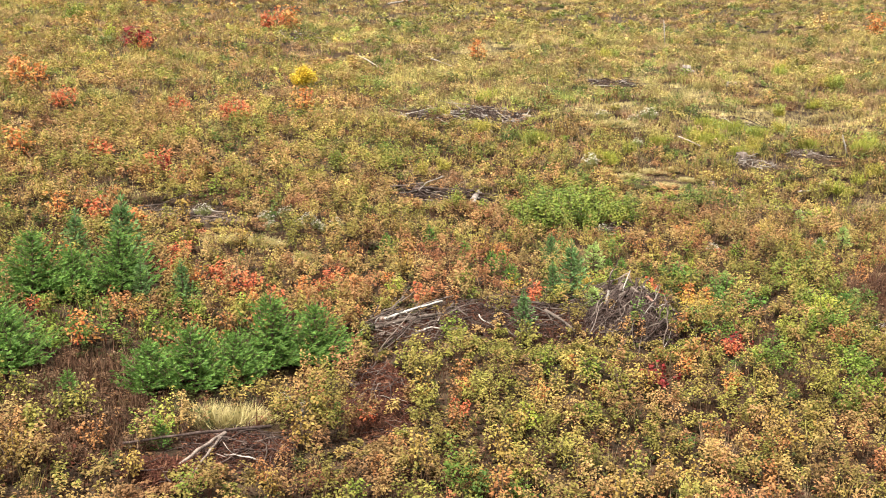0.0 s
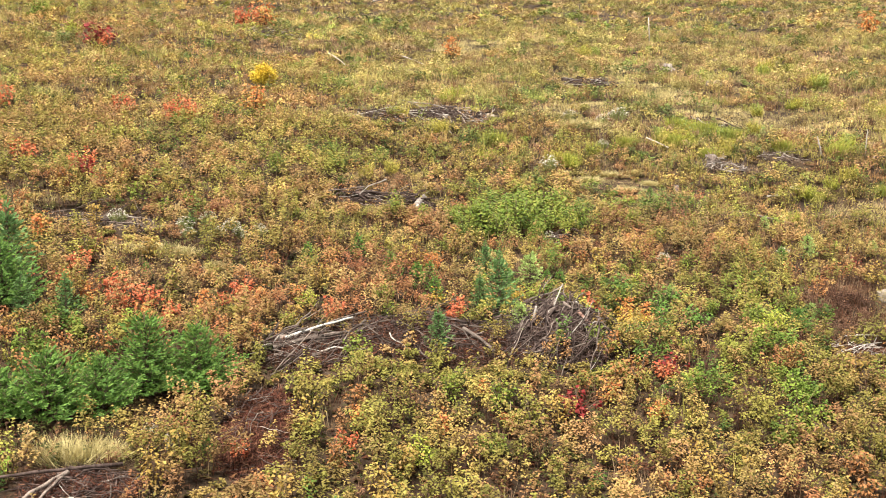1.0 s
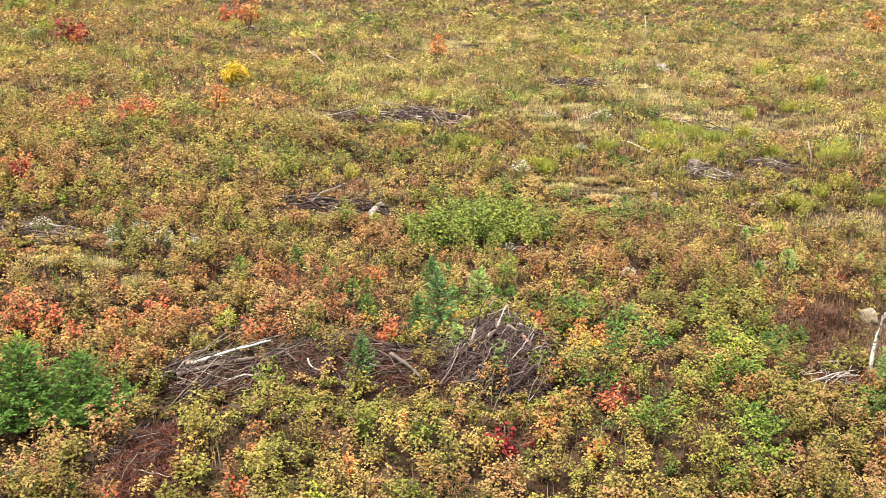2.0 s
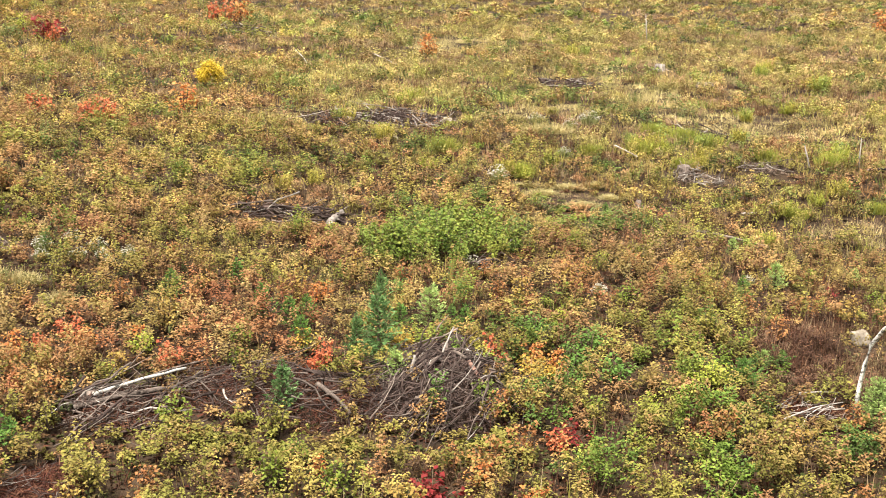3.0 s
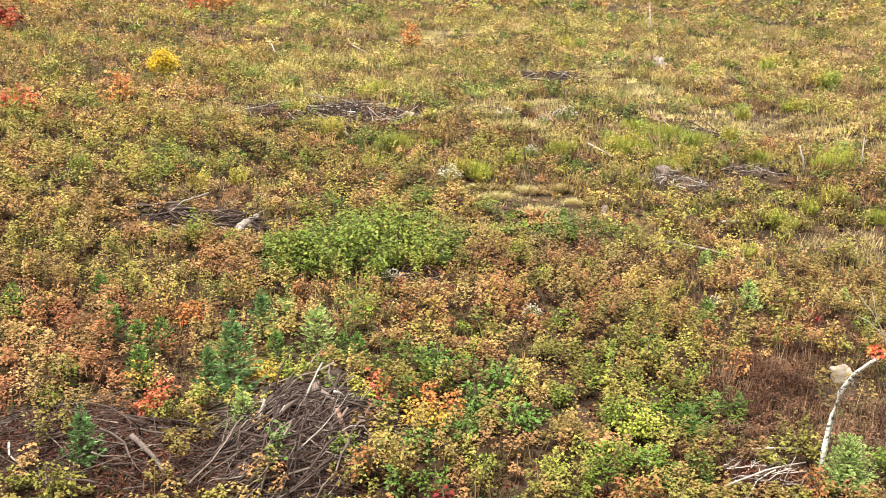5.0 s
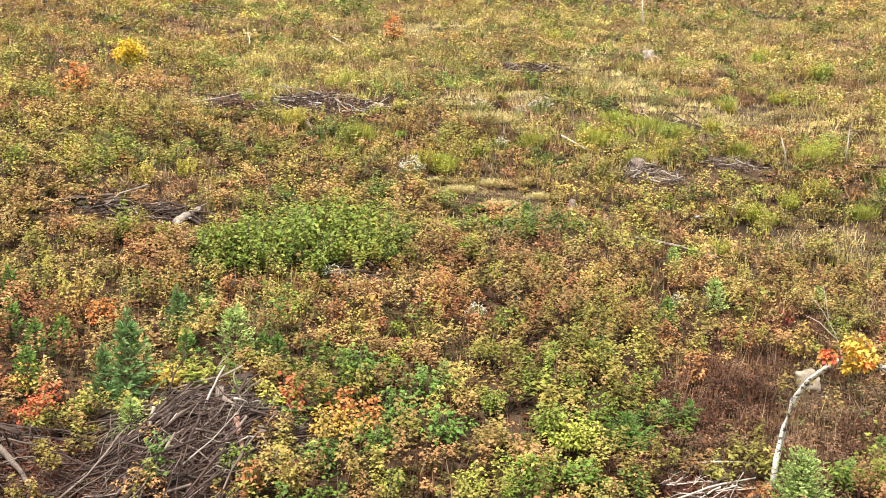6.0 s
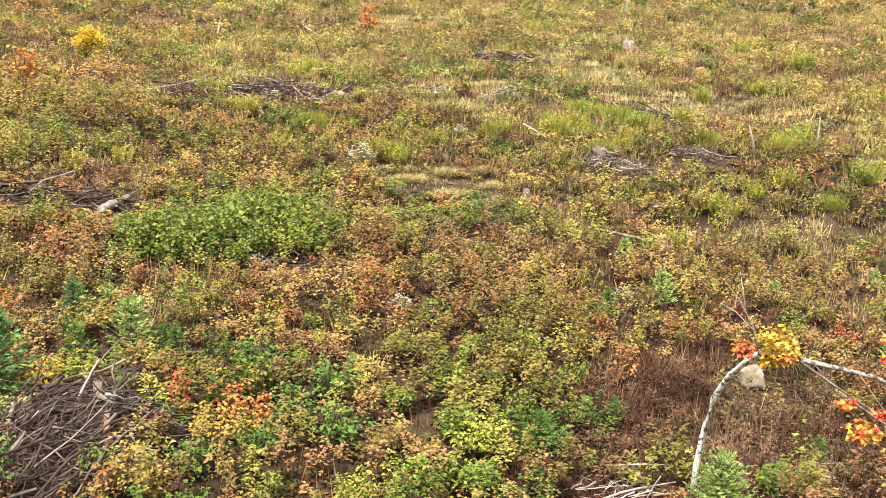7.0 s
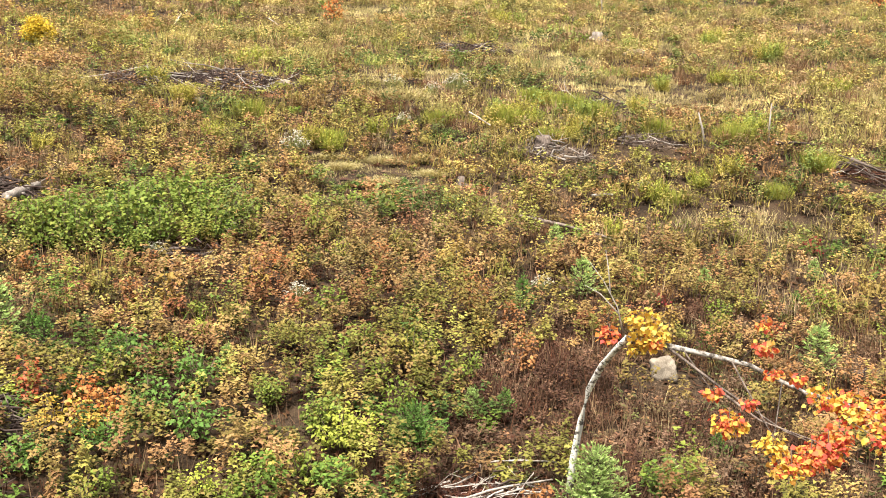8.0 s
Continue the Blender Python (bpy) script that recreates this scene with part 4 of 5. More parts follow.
# ---- clumps of goldenrod gone yellow-green, and browner ones in seed ----
def build_goldenrod():
    r = np.random.default_rng(91)
    kinds = []
    for palette in ([(0.3, 0.33, 0.055), (0.4, 0.39, 0.07), (0.25, 0.28, 0.05)], [(0.38, 0.34, 0.07), (0.46, 0.39, 0.09), (0.32, 0.3, 0.06)], [(0.24, 0.29, 0.07), (0.3, 0.34, 0.075), (0.2, 0.25, 0.06)]):
        n = 34
        w, q = r.uniform(0, 2 * math.pi, n), np.sqrt(r.random(n))
        foot = np.c_[0.3 * q * np.cos(w), 0.3 * q * np.sin(w), np.full(n, -0.03)]
        tall = r.uniform(0.6, 1.0, n) * (1.1 - 0.35 * q)
        tip = np.c_[foot[:, :2] * 1.75 + r.normal(0, 0.04, (n, 2)), tall]
        k = np.repeat(np.arange(n), 26)
        u = 0.25 + 0.78 * r.random(len(k))
        turn = r.uniform(0, 2 * math.pi, len(k))
        along = np.c_[np.cos(turn), np.sin(turn), r.normal(0.75, 0.35, len(k))]
        p = np.array(palette)
        tone = (p[r.integers(0, 3, n)] * r.uniform(0.8, 1.15, (n, 1)))[k]
        L = r.uniform(0.09, 0.17, len(k)) * (1.25 - 0.5 * u)
        leaves = mesh_of("foliage", *(lambda v, f, c: (v, f, LEAF, c))(*blades(foot[k] + (tip - foot)[k] * u[:, None], along, np.c_[-np.sin(turn), np.cos(turn), r.normal(0, 0.3, len(k))], L, L * 0.24, tone, 0.45, 0.2)))
        v, f, c = blades(foot, tip - foot, np.c_[r.normal(0, 1, (n, 2)), np.zeros(n)], np.linalg.norm(tip - foot, axis=1), np.full(n, 0.016), np.tile((0.2, 0.17, 0.06), (n, 1)), 0.3, 0.1)
        kinds.append((leaves, mesh_of("stem", v, f, BLADE, c)))
    PLACES = [(17.2, 66.2), (14.8, 62.4), (18.3, 63.6), (17.5, 60.5), (16.1, 62.2), (22.2, 71.2), (25.1, 73.8), (23.7, 61.0), (24.8, 62.7), (29.1, 81.8), (26.9, 86.9), (20.0, 54.5), (21.6, 55.5), (22.7, 56.4), (8.0, 57.2), (8.9, 56.6), (10.2, 58.9), (2.2, 61.1), (3.1, 70.5), (15.7, 63.0), (14.1, 95.1), (20.6, 66.2), (30.5, 72.2), (0.0, 64.5), (4.6, 56.7), (0.0, 52.9), (-1.1, 51.6), (18.5, 51.4)]
    count = 0
    for x, y in PLACES:
        for i in range(1 if y < 60 else 2 if y < 80 else 3):
            s = 0.9 if y < 60 else 1.0 if y < 80 else 1.3
            px, py = x + r.normal(0, 0.5 * s) * (i > 0), y + r.normal(0, 0.6 * s) * (i > 0)
            kind = kinds[count % 3] if i else kinds[(count // 2) % 2]
            ob = thing("goldenrod_clump", px, py, "upright clump of yellow-green goldenrod on the clearing", "wildflowers", "goldenrod clumps", turn=r.uniform(0, 360), size=s * r.uniform(0.85, 1.2), clear=0.4 * s)
            tagged(part("foliage", kind[0], ob), kind="stuff")
            tagged(part("stem", kind[1], ob), kind="stuff")
            count += 1


build_goldenrod()


# ---- the bent birch and the maple boughs that hang on it ----
MAPLE_LEAVES = {}


def maple_leaf(colour, i):
    """One lobed maple leaf, ten centimetres long, pointing along y."""
    key = (colour, i)
    if key not in MAPLE_LEAVES:
        droop = (-0.25, 0.0, 0.3)[i]
        v, f, t = lobed(np.zeros((1, 3)), np.array([[0, 1.0, droop]]), np.array([[1.0, 0, 0.1 * i]]), np.array([0.068]), np.array([0.072]), np.array([colour]))
        MAPLE_LEAVES[key] = mesh_of("leaf", v, f, MAPLE, t)
    return MAPLE_LEAVES[key]


def leaf_cluster(parent, x, y, z, radius, n, palette, seed):
    """A drooping twig with a bunch of large lobed leaves, each a piece of its own."""
    r = random.Random(seed)
    twig = part("twig", mesh_from(rod([(0, 0, radius * 0.9), (0.02, 0.01, 0), (0.04, -0.03, -radius * 0.8)], [0.007, 0.006, 0.003], 5, 0.1, seed), "twig", BARK), parent)
    twig.location = (x, y, z)
    for _ in range(n):
        d = Vector((r.gauss(0, 1), r.gauss(0, 1), r.gauss(0, 1))).normalized()
        at = Vector((d.x, d.y * 0.85, d.z * 0.75)) * radius * r.random() ** 0.45
        along = Vector((d.x + r.gauss(0, 0.4), d.y + r.gauss(0, 0.4), d.z * 0.3 + r.gauss(-0.5, 0.35)))
        leaf = part("leaf", maple_leaf(r.choice(palette), r.randrange(3)), twig)
        q = along.to_track_quat("Y", "Z")
        leaf.matrix_local = Matrix.Translation(at) @ q.to_matrix().to_4x4() @ pose(0, 0, 0, 0, r.gauss(0, 35), 0) @ Matrix.Diagonal((*(3 * [r.uniform(0.75, 1.35)]), 1))
    return twig


GOLD = [(0.62, 0.43, 0.07), (0.62, 0.36, 0.06), (0.62, 0.48, 0.11)]
FLAME = [(0.62, 0.24, 0.07), (0.58, 0.14, 0.06), (0.64, 0.35, 0.08), (0.54, 0.09, 0.06)]
EMBER = [(0.56, 0.09, 0.07), (0.6, 0.16, 0.07), (0.62, 0.25, 0.07)]


def build_birch():
    foot = gz(16.44, 35.0)
    tree = new("bent_birch")
    tree.empty_display_size = 0.3
    tagged(tree, "bent white birch with a broken arching top", "birch tree")
    TRUNK = [(16.44, 35.0, foot - 0.2), (16.5, 35.02, 3.71), (16.6, 35.0, 4.38), (16.7, 34.93, 4.9), (16.86, 34.6, 5.38), (17.0, 34.2, 5.72), (17.11, 33.78, 6.02)]
    part("trunk", mesh_from(rod(TRUNK, [0.062, 0.057, 0.052, 0.054, 0.048, 0.045, 0.042], 10, 0.14, 1), "trunk", BIRCHBARK), tree)
    part("broken_top", mesh_from(rod([(17.11, 33.78, 6.02), (17.6, 33.52, 6.0), (18.0, 33.42, 5.95), (18.4, 33.4, 5.87), (18.76, 33.44, 5.78), (19.1, 33.4, 5.62), (19.5, 33.4, 5.44), (20.4, 33.2, 5.25), (21.8, 32.9, 4.95)], [0.046, 0.042, 0.039, 0.036, 0.033, 0.03, 0.026, 0.019, 0.008], 9, 0.15, 2), "broken_top", GREYBIRCH), tree)
    BOUGHS = [
        [(17.85, 33.45, 5.97), (18.1, 33.0, 5.65), (18.35, 32.7, 5.35)],
        [(17.65, 33.5, 5.98), (18.3, 32.8, 5.62), (19.0, 32.3, 5.25), (19.9, 31.9, 5.0)],
        [(18.2, 32.9, 5.62), (18.7, 32.4, 5.35), (19.5, 31.9, 5.2)],
        [(18.5, 33.4, 5.85), (18.75, 32.3, 5.35), (19.0, 31.8, 4.9)],
        [(19.2, 33.4, 5.57), (18.85, 32.2, 5.25), (18.6, 31.9, 4.8)],
    ]
    BOUGHS += [
        [(17.05, 33.55, 6.1), (16.95, 33.6, 6.5), (16.75, 33.7, 6.85), (16.55, 33.8, 7.1)],
        [(16.98, 33.58, 6.4), (16.72, 33.75, 6.65), (16.5, 33.85, 6.75)],
        [(16.85, 33.66, 6.68), (16.82, 33.8, 7.0), (16.78, 33.9, 7.25)],
        [(17.0, 33.6, 6.05), (16.8, 33.5, 6.08), (16.6, 33.4, 6.12)],
        [(18.6, 33.42, 5.82), (18.8, 33.2, 6.15), (18.85, 33.1, 6.5)],
        [(19.37, 33.4, 5.5), (19.7, 32.5, 5.45), (20.1, 31.8, 5.3)],
    ]
    for i, b in enumerate(BOUGHS):
        n = len(b)
        thick = 0.02 if i in (1, 2) else 0.012
        part("bough", mesh_from(rod(b, [thick * (1 - 0.75 * k / (n - 1)) for k in range(n)], 6, 0.2, i), "bough", PALEWOOD if 4 < i < 8 else DEADWOOD), tree)
    BUNCHES = [
        (17.4, 33.6, 6.1, 0.22, 74, GOLD), (17.3, 33.55, 6.34, 0.19, 46, GOLD), (16.84, 33.5, 6.14, 0.13, 30, EMBER), (17.45, 33.5, 6.05, 0.10, 18, FLAME), (17.25, 33.6, 5.92, 0.12, 20, GOLD),
        (18.32, 32.45, 5.28, 0.19, 60, GOLD + FLAME), (18.15, 32.7, 5.6, 0.10, 18, FLAME), (18.75, 31.9, 5.2, 0.15, 34, GOLD), (18.95, 31.75, 5.0, 0.20, 54, FLAME + GOLD), (19.2, 31.8, 5.1, 0.2, 54, FLAME),
    ]
    BUNCHES += [
        (19.45, 32.0, 5.15, 0.22, 64, EMBER + FLAME), (19.6, 32.1, 5.3, 0.18, 40, EMBER), (19.55, 32.5, 5.62, 0.22, 54, FLAME + GOLD), (19.9, 32.4, 5.55, 0.25, 70, GOLD + GOLD + FLAME), (20.2, 32.2, 5.35, 0.28, 80, EMBER + GOLD),
        (20.4, 32.3, 5.6, 0.24, 60, FLAME), (18.85, 33.05, 6.15, 0.12, 22, FLAME), (18.85, 33.1, 6.45, 0.09, 14, FLAME), (18.95, 32.85, 5.85, 0.10, 16, FLAME), (18.6, 32.6, 5.5, 0.08, 12, EMBER), (19.25, 32.8, 5.8, 0.08, 12, FLAME),
    ]
    for i, (x, y, z, radius, n, palette) in enumerate(BUNCHES):
        leaf_cluster(tree, x, y, z, radius * 1.25, int(n * 2.6), palette, 60 + i)


build_birch()
build_raspberries()


# ---- the low growth that covers the clearing ----
YELLOWGREEN = [(0.212, 0.2, 0.048), (0.245, 0.212, 0.055), (0.27, 0.212, 0.062), (0.29, 0.205, 0.072), (0.292, 0.185, 0.078), (0.272, 0.15, 0.07)]
RUST = [(0.25, 0.185, 0.062), (0.34, 0.25, 0.1), (0.32, 0.205, 0.085), (0.3, 0.16, 0.072), (0.27, 0.115, 0.055)]
GREEN = [(0.075, 0.125, 0.03), (0.1, 0.165, 0.03), (0.15, 0.205, 0.035), (0.2, 0.225, 0.045), (0.24, 0.215, 0.05)]
BROWN = [(0.066, 0.034, 0.022), (0.1, 0.054, 0.034), (0.14, 0.082, 0.05), (0.18, 0.12, 0.075)]
FALLEN = [(0.045, 0.019, 0.01), (0.07, 0.03, 0.015), (0.03, 0.014, 0.01), (0.11, 0.055, 0.025), (0.065, 0.02, 0.012)]
CANE = [(0.085, 0.03, 0.016), (0.05, 0.022, 0.014), (0.115, 0.05, 0.03)]
STRAW = [(0.42, 0.345, 0.155), (0.47, 0.39, 0.19), (0.34, 0.275, 0.12)]
GOLDEN = [(0.24, 0.25, 0.055), (0.31, 0.285, 0.072), (0.37, 0.3, 0.085), (0.38, 0.28, 0.095), (0.36, 0.24, 0.095), (0.33, 0.19, 0.085)]
DRIED = [(0.24, 0.15, 0.08), (0.33, 0.24, 0.14), (0.16, 0.085, 0.05), (0.38, 0.30, 0.18)]
HAY = [(0.33, 0.285, 0.1), (0.4, 0.335, 0.13), (0.29, 0.27, 0.085), (0.35, 0.25, 0.11), (0.29, 0.195, 0.095)]
OLIVE = [(0.25, 0.22, 0.06), (0.31, 0.26, 0.085), (0.2, 0.18, 0.05), (0.32, 0.235, 0.09)]

# x, y, half width, half depth: patches where one sort of growth takes over
RUST_PATCHES = [(-3, 35.4, 6.5, 2.3), (2.5, 38.5, 4, 1.6), (14, 47, 7, 3.5), (20.9, 51.8, 6, 3), (19, 44, 4, 2), (10, 43, 4, 2), (26.8, 57.1, 5, 3), (24.4, 70.9, 5, 3), (21.1, 57.6, 1.6, 1.2), (6.9, 62.7, 2.6, 1.3), (-2.9, 54.6, 2.4, 1.0), (-6.8, 68.2, 3, 2.5), (-12.4, 59.0, 2, 1.4), (-4.2, 50.0, 1.2, 0.9), (-6.7, 43.3, 1.8, 1.0), (13.8, 45.8, 2, 1.5)]
GREEN_PATCHES = [(5, 45, 2.2, 1.6), (8.5, 36.5, 3.4, 2.4), (9.5, 33, 2.0, 2.5), (12, 35.5, 2.5, 2), (10.5, 31, 2.5, 2.5), (12.5, 38, 2.5, 1.6), (6.5, 47, 3, 2.5), (-9, 29, 3, 4)]
BROWN_PATCHES = [(18.6, 34.8, 1.8, 1.6), (19.8, 36.8, 2, 2), (16.8, 38.5, 2.4, 4.2), (17.0, 34.0, 2.2, 2.0), (19, 40.5, 3.2, 3), (14.5, 36.0, 1.2, 2), (22, 44, 3, 2.5), (-10, 25, 2.5, 2), (-8.6, 23.6, 2.2, 1.8), (19.9, 53.0, 3.5, 1.8), (24, 49, 3, 1.6), (16.6, 51.0, 2.2, 1.5), (13.2, 49, 1.6, 0.9), (21.0, 77.1, 3, 2), (15.7, 69.3, 3, 2), (9.1, 63.7, 2, 1.2), (-0.9, 52.0, 1.8, 1.0), (13.1, 60.6, 1.4, 1.0), (23.6, 66.3, 2.5, 2)]
STRAW_PATCHES = [(-7, 38.7, 1.8, 0.9), (-5.2, 24.4, 0.9, 0.5), (10.9, 54.0, 2.6, 1.3), (8.5, 68.2, 2.2, 1.5), (20.4, 70.7, 2.2, 1.5), (11.6, 71.1, 2, 2.5), (24.1, 69.3, 3, 5), (4.4, 101.5, 4, 6), (23.8, 53.3, 3, 1.2), (-15, 42.5, 3.5, 1.0), (16.6, 78.7, 3, 4)]
FRESH_PATCHES = [(10.3, 36.8, 4.2, 3.4), (9.5, 31.5, 3.5, 2.5)]
BARE_PATCHES = [(-4.8, 23, 1.3, 1.0), (-9.6, 41.4, 2.4, 0.9)]

LOW.append((-9.4, 39.9, 2.4, 0.9))  # trampled ground
LOW.append((-1.0, 47.0, 3.0, 1.0))
LOW.append((10.9, 53.4, 2.3, 2.2))  # short grass


def inside(patches, x, y):
    """How firmly each place lies in one of the patches, 0 to 1, with ragged edges."""
    best = np.zeros(len(x))
    rag = 0.55 * (field(x, y, 1.6, 5) - 0.5) + 0.4 * (field(x, y, 0.6, 6) - 0.5)
    for px, py, rx, ry in patches:
        q = np.hypot((x - px) / rx, (y - py) / ry) + rag
        best = np.maximum(best, np.clip((1.15 - q) / 0.35, 0, 1))
    return best


def plan_points(y0, y1, step):
    """Jittered places over the wedge of the clearing between two depths."""
    n = int((y1 - y0) / step) + 1
    xs = np.arange(-0.42 * y1 - 5, 0.42 * y1 + 13, step)
    X, Y = np.meshgrid(xs, y0 + step * np.arange(n))
    x = X.ravel() + rng.uniform(-0.6, 0.6, X.size) * step
    y = Y.ravel() + rng.uniform(-0.6, 0.6, X.size) * step
    ok = (x > -0.41 * y - 1.5) & (x < 0.385 * y + 9.5) & (y > 19 + 1.15 * np.clip(x - 10, 0, None))
    return x[ok], y[ok]


def pick(palette, n, x=None, y=None):
    """A colour for each plant; neighbours are alike, as they spread from one root."""
    p = np.array(palette)
    if x is None:
        c, d = p[rng.integers(0, len(p), n)], p[rng.integers(0, len(p), n)]
        w = rng.random((n, 1)) * 0.6
    else:
        f = 0.6 * field(x, y, 1.0, 31 + len(p)) + 0.4 * field(x, y, 3.4, 32 + len(p)) + rng.normal(0, 0.16, n) - 0.05 * (y < 31) - 0.14 * inside(FRESH_PATCHES, x, y)
        f = np.clip((f - 0.25) / 0.5, 0, 0.999) * (len(p) - 1)
        i = f.astype(int)
        c, d, w = p[i], p[i + 1], (f - i)[:, None]
    return (c * (1 - w) + d * w) * rng.uniform(0.68, 1.3, (n, 1)) * (1 if x is None else ((0.66 + 0.68 * field(x, y, 1.1, 57)) * (1 + np.clip((y - 55) / 25, 0, 1) * 0.95 * (field(x, y, 1.7, 58) - 0.5)))[:, None])


STRIPS = [(18.5, 34, 0.46, 0.9), (34, 46, 0.48, 0.96), (46, 62, 0.48, 1.15), (62, 85, 0.62, 1.7), (85, 120, 0.85, 2.4), (120, 200, 1.7, 4.2), (200, 330, 3.8, 9.5)]
growth = {k: [] for k in ("shrub", "rusty", "green", "stalk", "grass", "litter")}


def slips(base, along, side, length, width, colour, waist=0.4, fold=0.0):
    """Leaves and blades of the farther growth: one pointed slip each."""
    n = len(base)
    along, side = unit(along), unit(side)
    L, W = length[:, None], width[:, None]
    low = base + along * L * waist * 0.5
    v = np.stack([low + side * W * 0.5, base + along * L, low - side * W * 0.5], 1)
    return v.reshape(-1, 3), np.arange(3 * n).reshape(n, 3), np.repeat(colour, 3, 0)


def leafy(x, y, palette, kind, coarse, high, wide, canes, count, leaf):
    """Small leafy shrubs: canes that fan out from each root to a domed top, each with leaves round its upper part."""
    n = len(x)
    if not n:
        return
    size = np.clip(rng.lognormal(0, 0.3, n), 0.55, 1.8)
    z, h = land(x, y), rng.uniform(*high, n) * size ** 0.6 * (0.4 + 0.62 * field(x, y, 1.9, 8) + 0.56 * field(x, y, 0.85, 18)) * (1 - 0.68 * inside(LOW, x, y))
    tint = pick(palette, n, x, y)
    c = np.repeat(np.arange(n), np.maximum(2, np.round(canes * size ** 1.3 * rng.uniform(0.75, 1.3, n)).astype(int)))
    w, q = rng.uniform(0, 2 * math.pi, len(c)), np.sqrt(rng.random(len(c)))
    lean = wide * coarse ** 0.5 * size[c] * q
    tall = h[c] * (1 - 0.35 * q ** 2.2) * rng.uniform(0.62, 1.2, len(c))
    way = np.c_[np.cos(w), np.sin(w), np.zeros(len(c))]
    foot = np.c_[x[c], y[c], z[c]] + way * lean[:, None] * 0.3
    tip = np.c_[x[c], y[c], z[c] + tall] + way * lean[:, None]
    shade = tint[c] * rng.uniform(0.8, 1.18, (len(c), 1))
    gone = (rng.random((len(c), 1)) < 0.07) * rng.uniform(0.3, 0.8, (len(c), 1))  # canes whose leaves have turned tan
    shade = shade * (1 - gone) + gone * np.array([0.31, 0.17, 0.08])
    k = np.repeat(np.arange(len(c)), np.maximum(2, np.round(count * rng.uniform(0.65, 1.35, len(c))).astype(int)))
    u = 1.02 - 0.46 * rng.random(len(k)) ** 1.2
    w2 = rng.uniform(0, 2 * math.pi, len(k))
    reach = 0.11 * coarse ** 0.6 * np.clip(1.05 - u, 0.01, 1) ** 0.5 * rng.uniform(0.3, 1.3, len(k))
    spoke = np.c_[np.cos(w2), np.sin(w2), np.zeros(len(k))]
    base = foot[k] + (tip - foot)[k] * u[:, None] + spoke * reach[:, None]
    along = spoke + 0.45 * (q[:, None] * way)[k] + np.c_[np.zeros((len(k), 2)), rng.normal(-0.08 if coarse < 1.2 else 0.15, 0.33, len(k))]
    side = np.cross(along, np.c_[rng.normal(0, 0.34, (len(k), 2)), np.ones(len(k))])
    L = leaf * coarse * rng.uniform(0.65, 1.4, len(k))
    low_tint = np.array([0.86, 0.68, 0.7])  # lower leaves are redder and darker, each by a random amount
    low_mix = np.clip((0.75 - u) * 1.8, 0, 1)[:, None] * rng.random((len(k), 1))
    col = shade[k] * (1 - low_mix + low_mix * low_tint)
    growth[kind].append((blades if coarse < 0.95 else slips)(base, along, side, L, L * rng.uniform(0.5, 0.78, len(k)) * (1.0 if coarse < 0.95 else 1.25), col, 0.42, 0.3))
    if coarse < 1.6:
        j = np.arange(0, len(c), 2)
        growth["stalk"].append(slips(foot[j] - [0, 0, 0.03], (tip - foot)[j], np.c_[rng.normal(0, 1, (len(j), 2)), np.zeros(len(j))], np.linalg.norm((tip - foot)[j], axis=1), np.full(len(j), 0.013 * coarse), pick(CANE, len(j)), 0.3, 0.1))


def stalky(x, y, palette, kind, coarse, high, count, width, spread=0.18, lean=0.22):
    """Upright stalks and grass blades in tufts."""
    n = len(x)
    if not n:
        return
    z, h = land(x, y), rng.uniform(*high, n) * ((0.75 + 0.5 * field(x, y, 2.0, 9)) if coarse < 1.5 else (0.3 + 0.7 * field(x, y, 2.4, 9) + 0.75 * field(x, y, 1.25, 19))) * (1 - 0.68 * inside(LOW, x, y))
    tint = pick(palette, n, x, y)
    many, slim = (count, 1.0) if coarse < 1.5 else (count * 1.25, 0.8)
    m = np.maximum(2, (many * rng.uniform(0.6, 1.4, n)).astype(int))
    k = np.repeat(np.arange(n), m)
    off = rng.normal(0, spread * coarse ** 0.6, (len(k), 2))
    foot = np.c_[x[k] + off[:, 0], y[k] + off[:, 1], z[k] - 0.03]
    along = np.c_[rng.normal(0, lean, (len(k), 2)) + off * 0.5, np.ones(len(k))]
    side = np.c_[rng.normal(0, 1, (len(k), 2)), np.zeros(len(k))]
    L = h[k] * rng.uniform(0.55, 1.15, len(k))
    growth[kind].append((blades if coarse < 0.95 else slips)(foot, along, side, L, slim * width * coarse * rng.uniform(0.6, 1.5, len(k)), tint[k] * (1 + (0.5 if coarse < 1.5 else 0.2) * (rng.random((len(k), 1)) - 0.5)), 0.5, 0.1))


def litter(x, y, coarse, palette):
    """Fallen leaves and dead stems that lie on the soil, and short shoots through them."""
    n = len(x)
    turn = rng.uniform(0, 2 * math.pi, n)
    along = np.c_[np.cos(turn), np.sin(turn), rng.normal(0.05, 0.12, n)]
    side = np.c_[-np.sin(turn), np.cos(turn), rng.normal(0, 0.15, n)]
    L = coarse * rng.uniform(0.05, 0.2, n)
    growth["litter"].append(slips(np.c_[x, y, land(x, y) + rng.uniform(0.0, 0.07, n)], along, side, L, L * rng.uniform(0.2, 0.6, n), pick(palette, n), 0.5, 0.1))


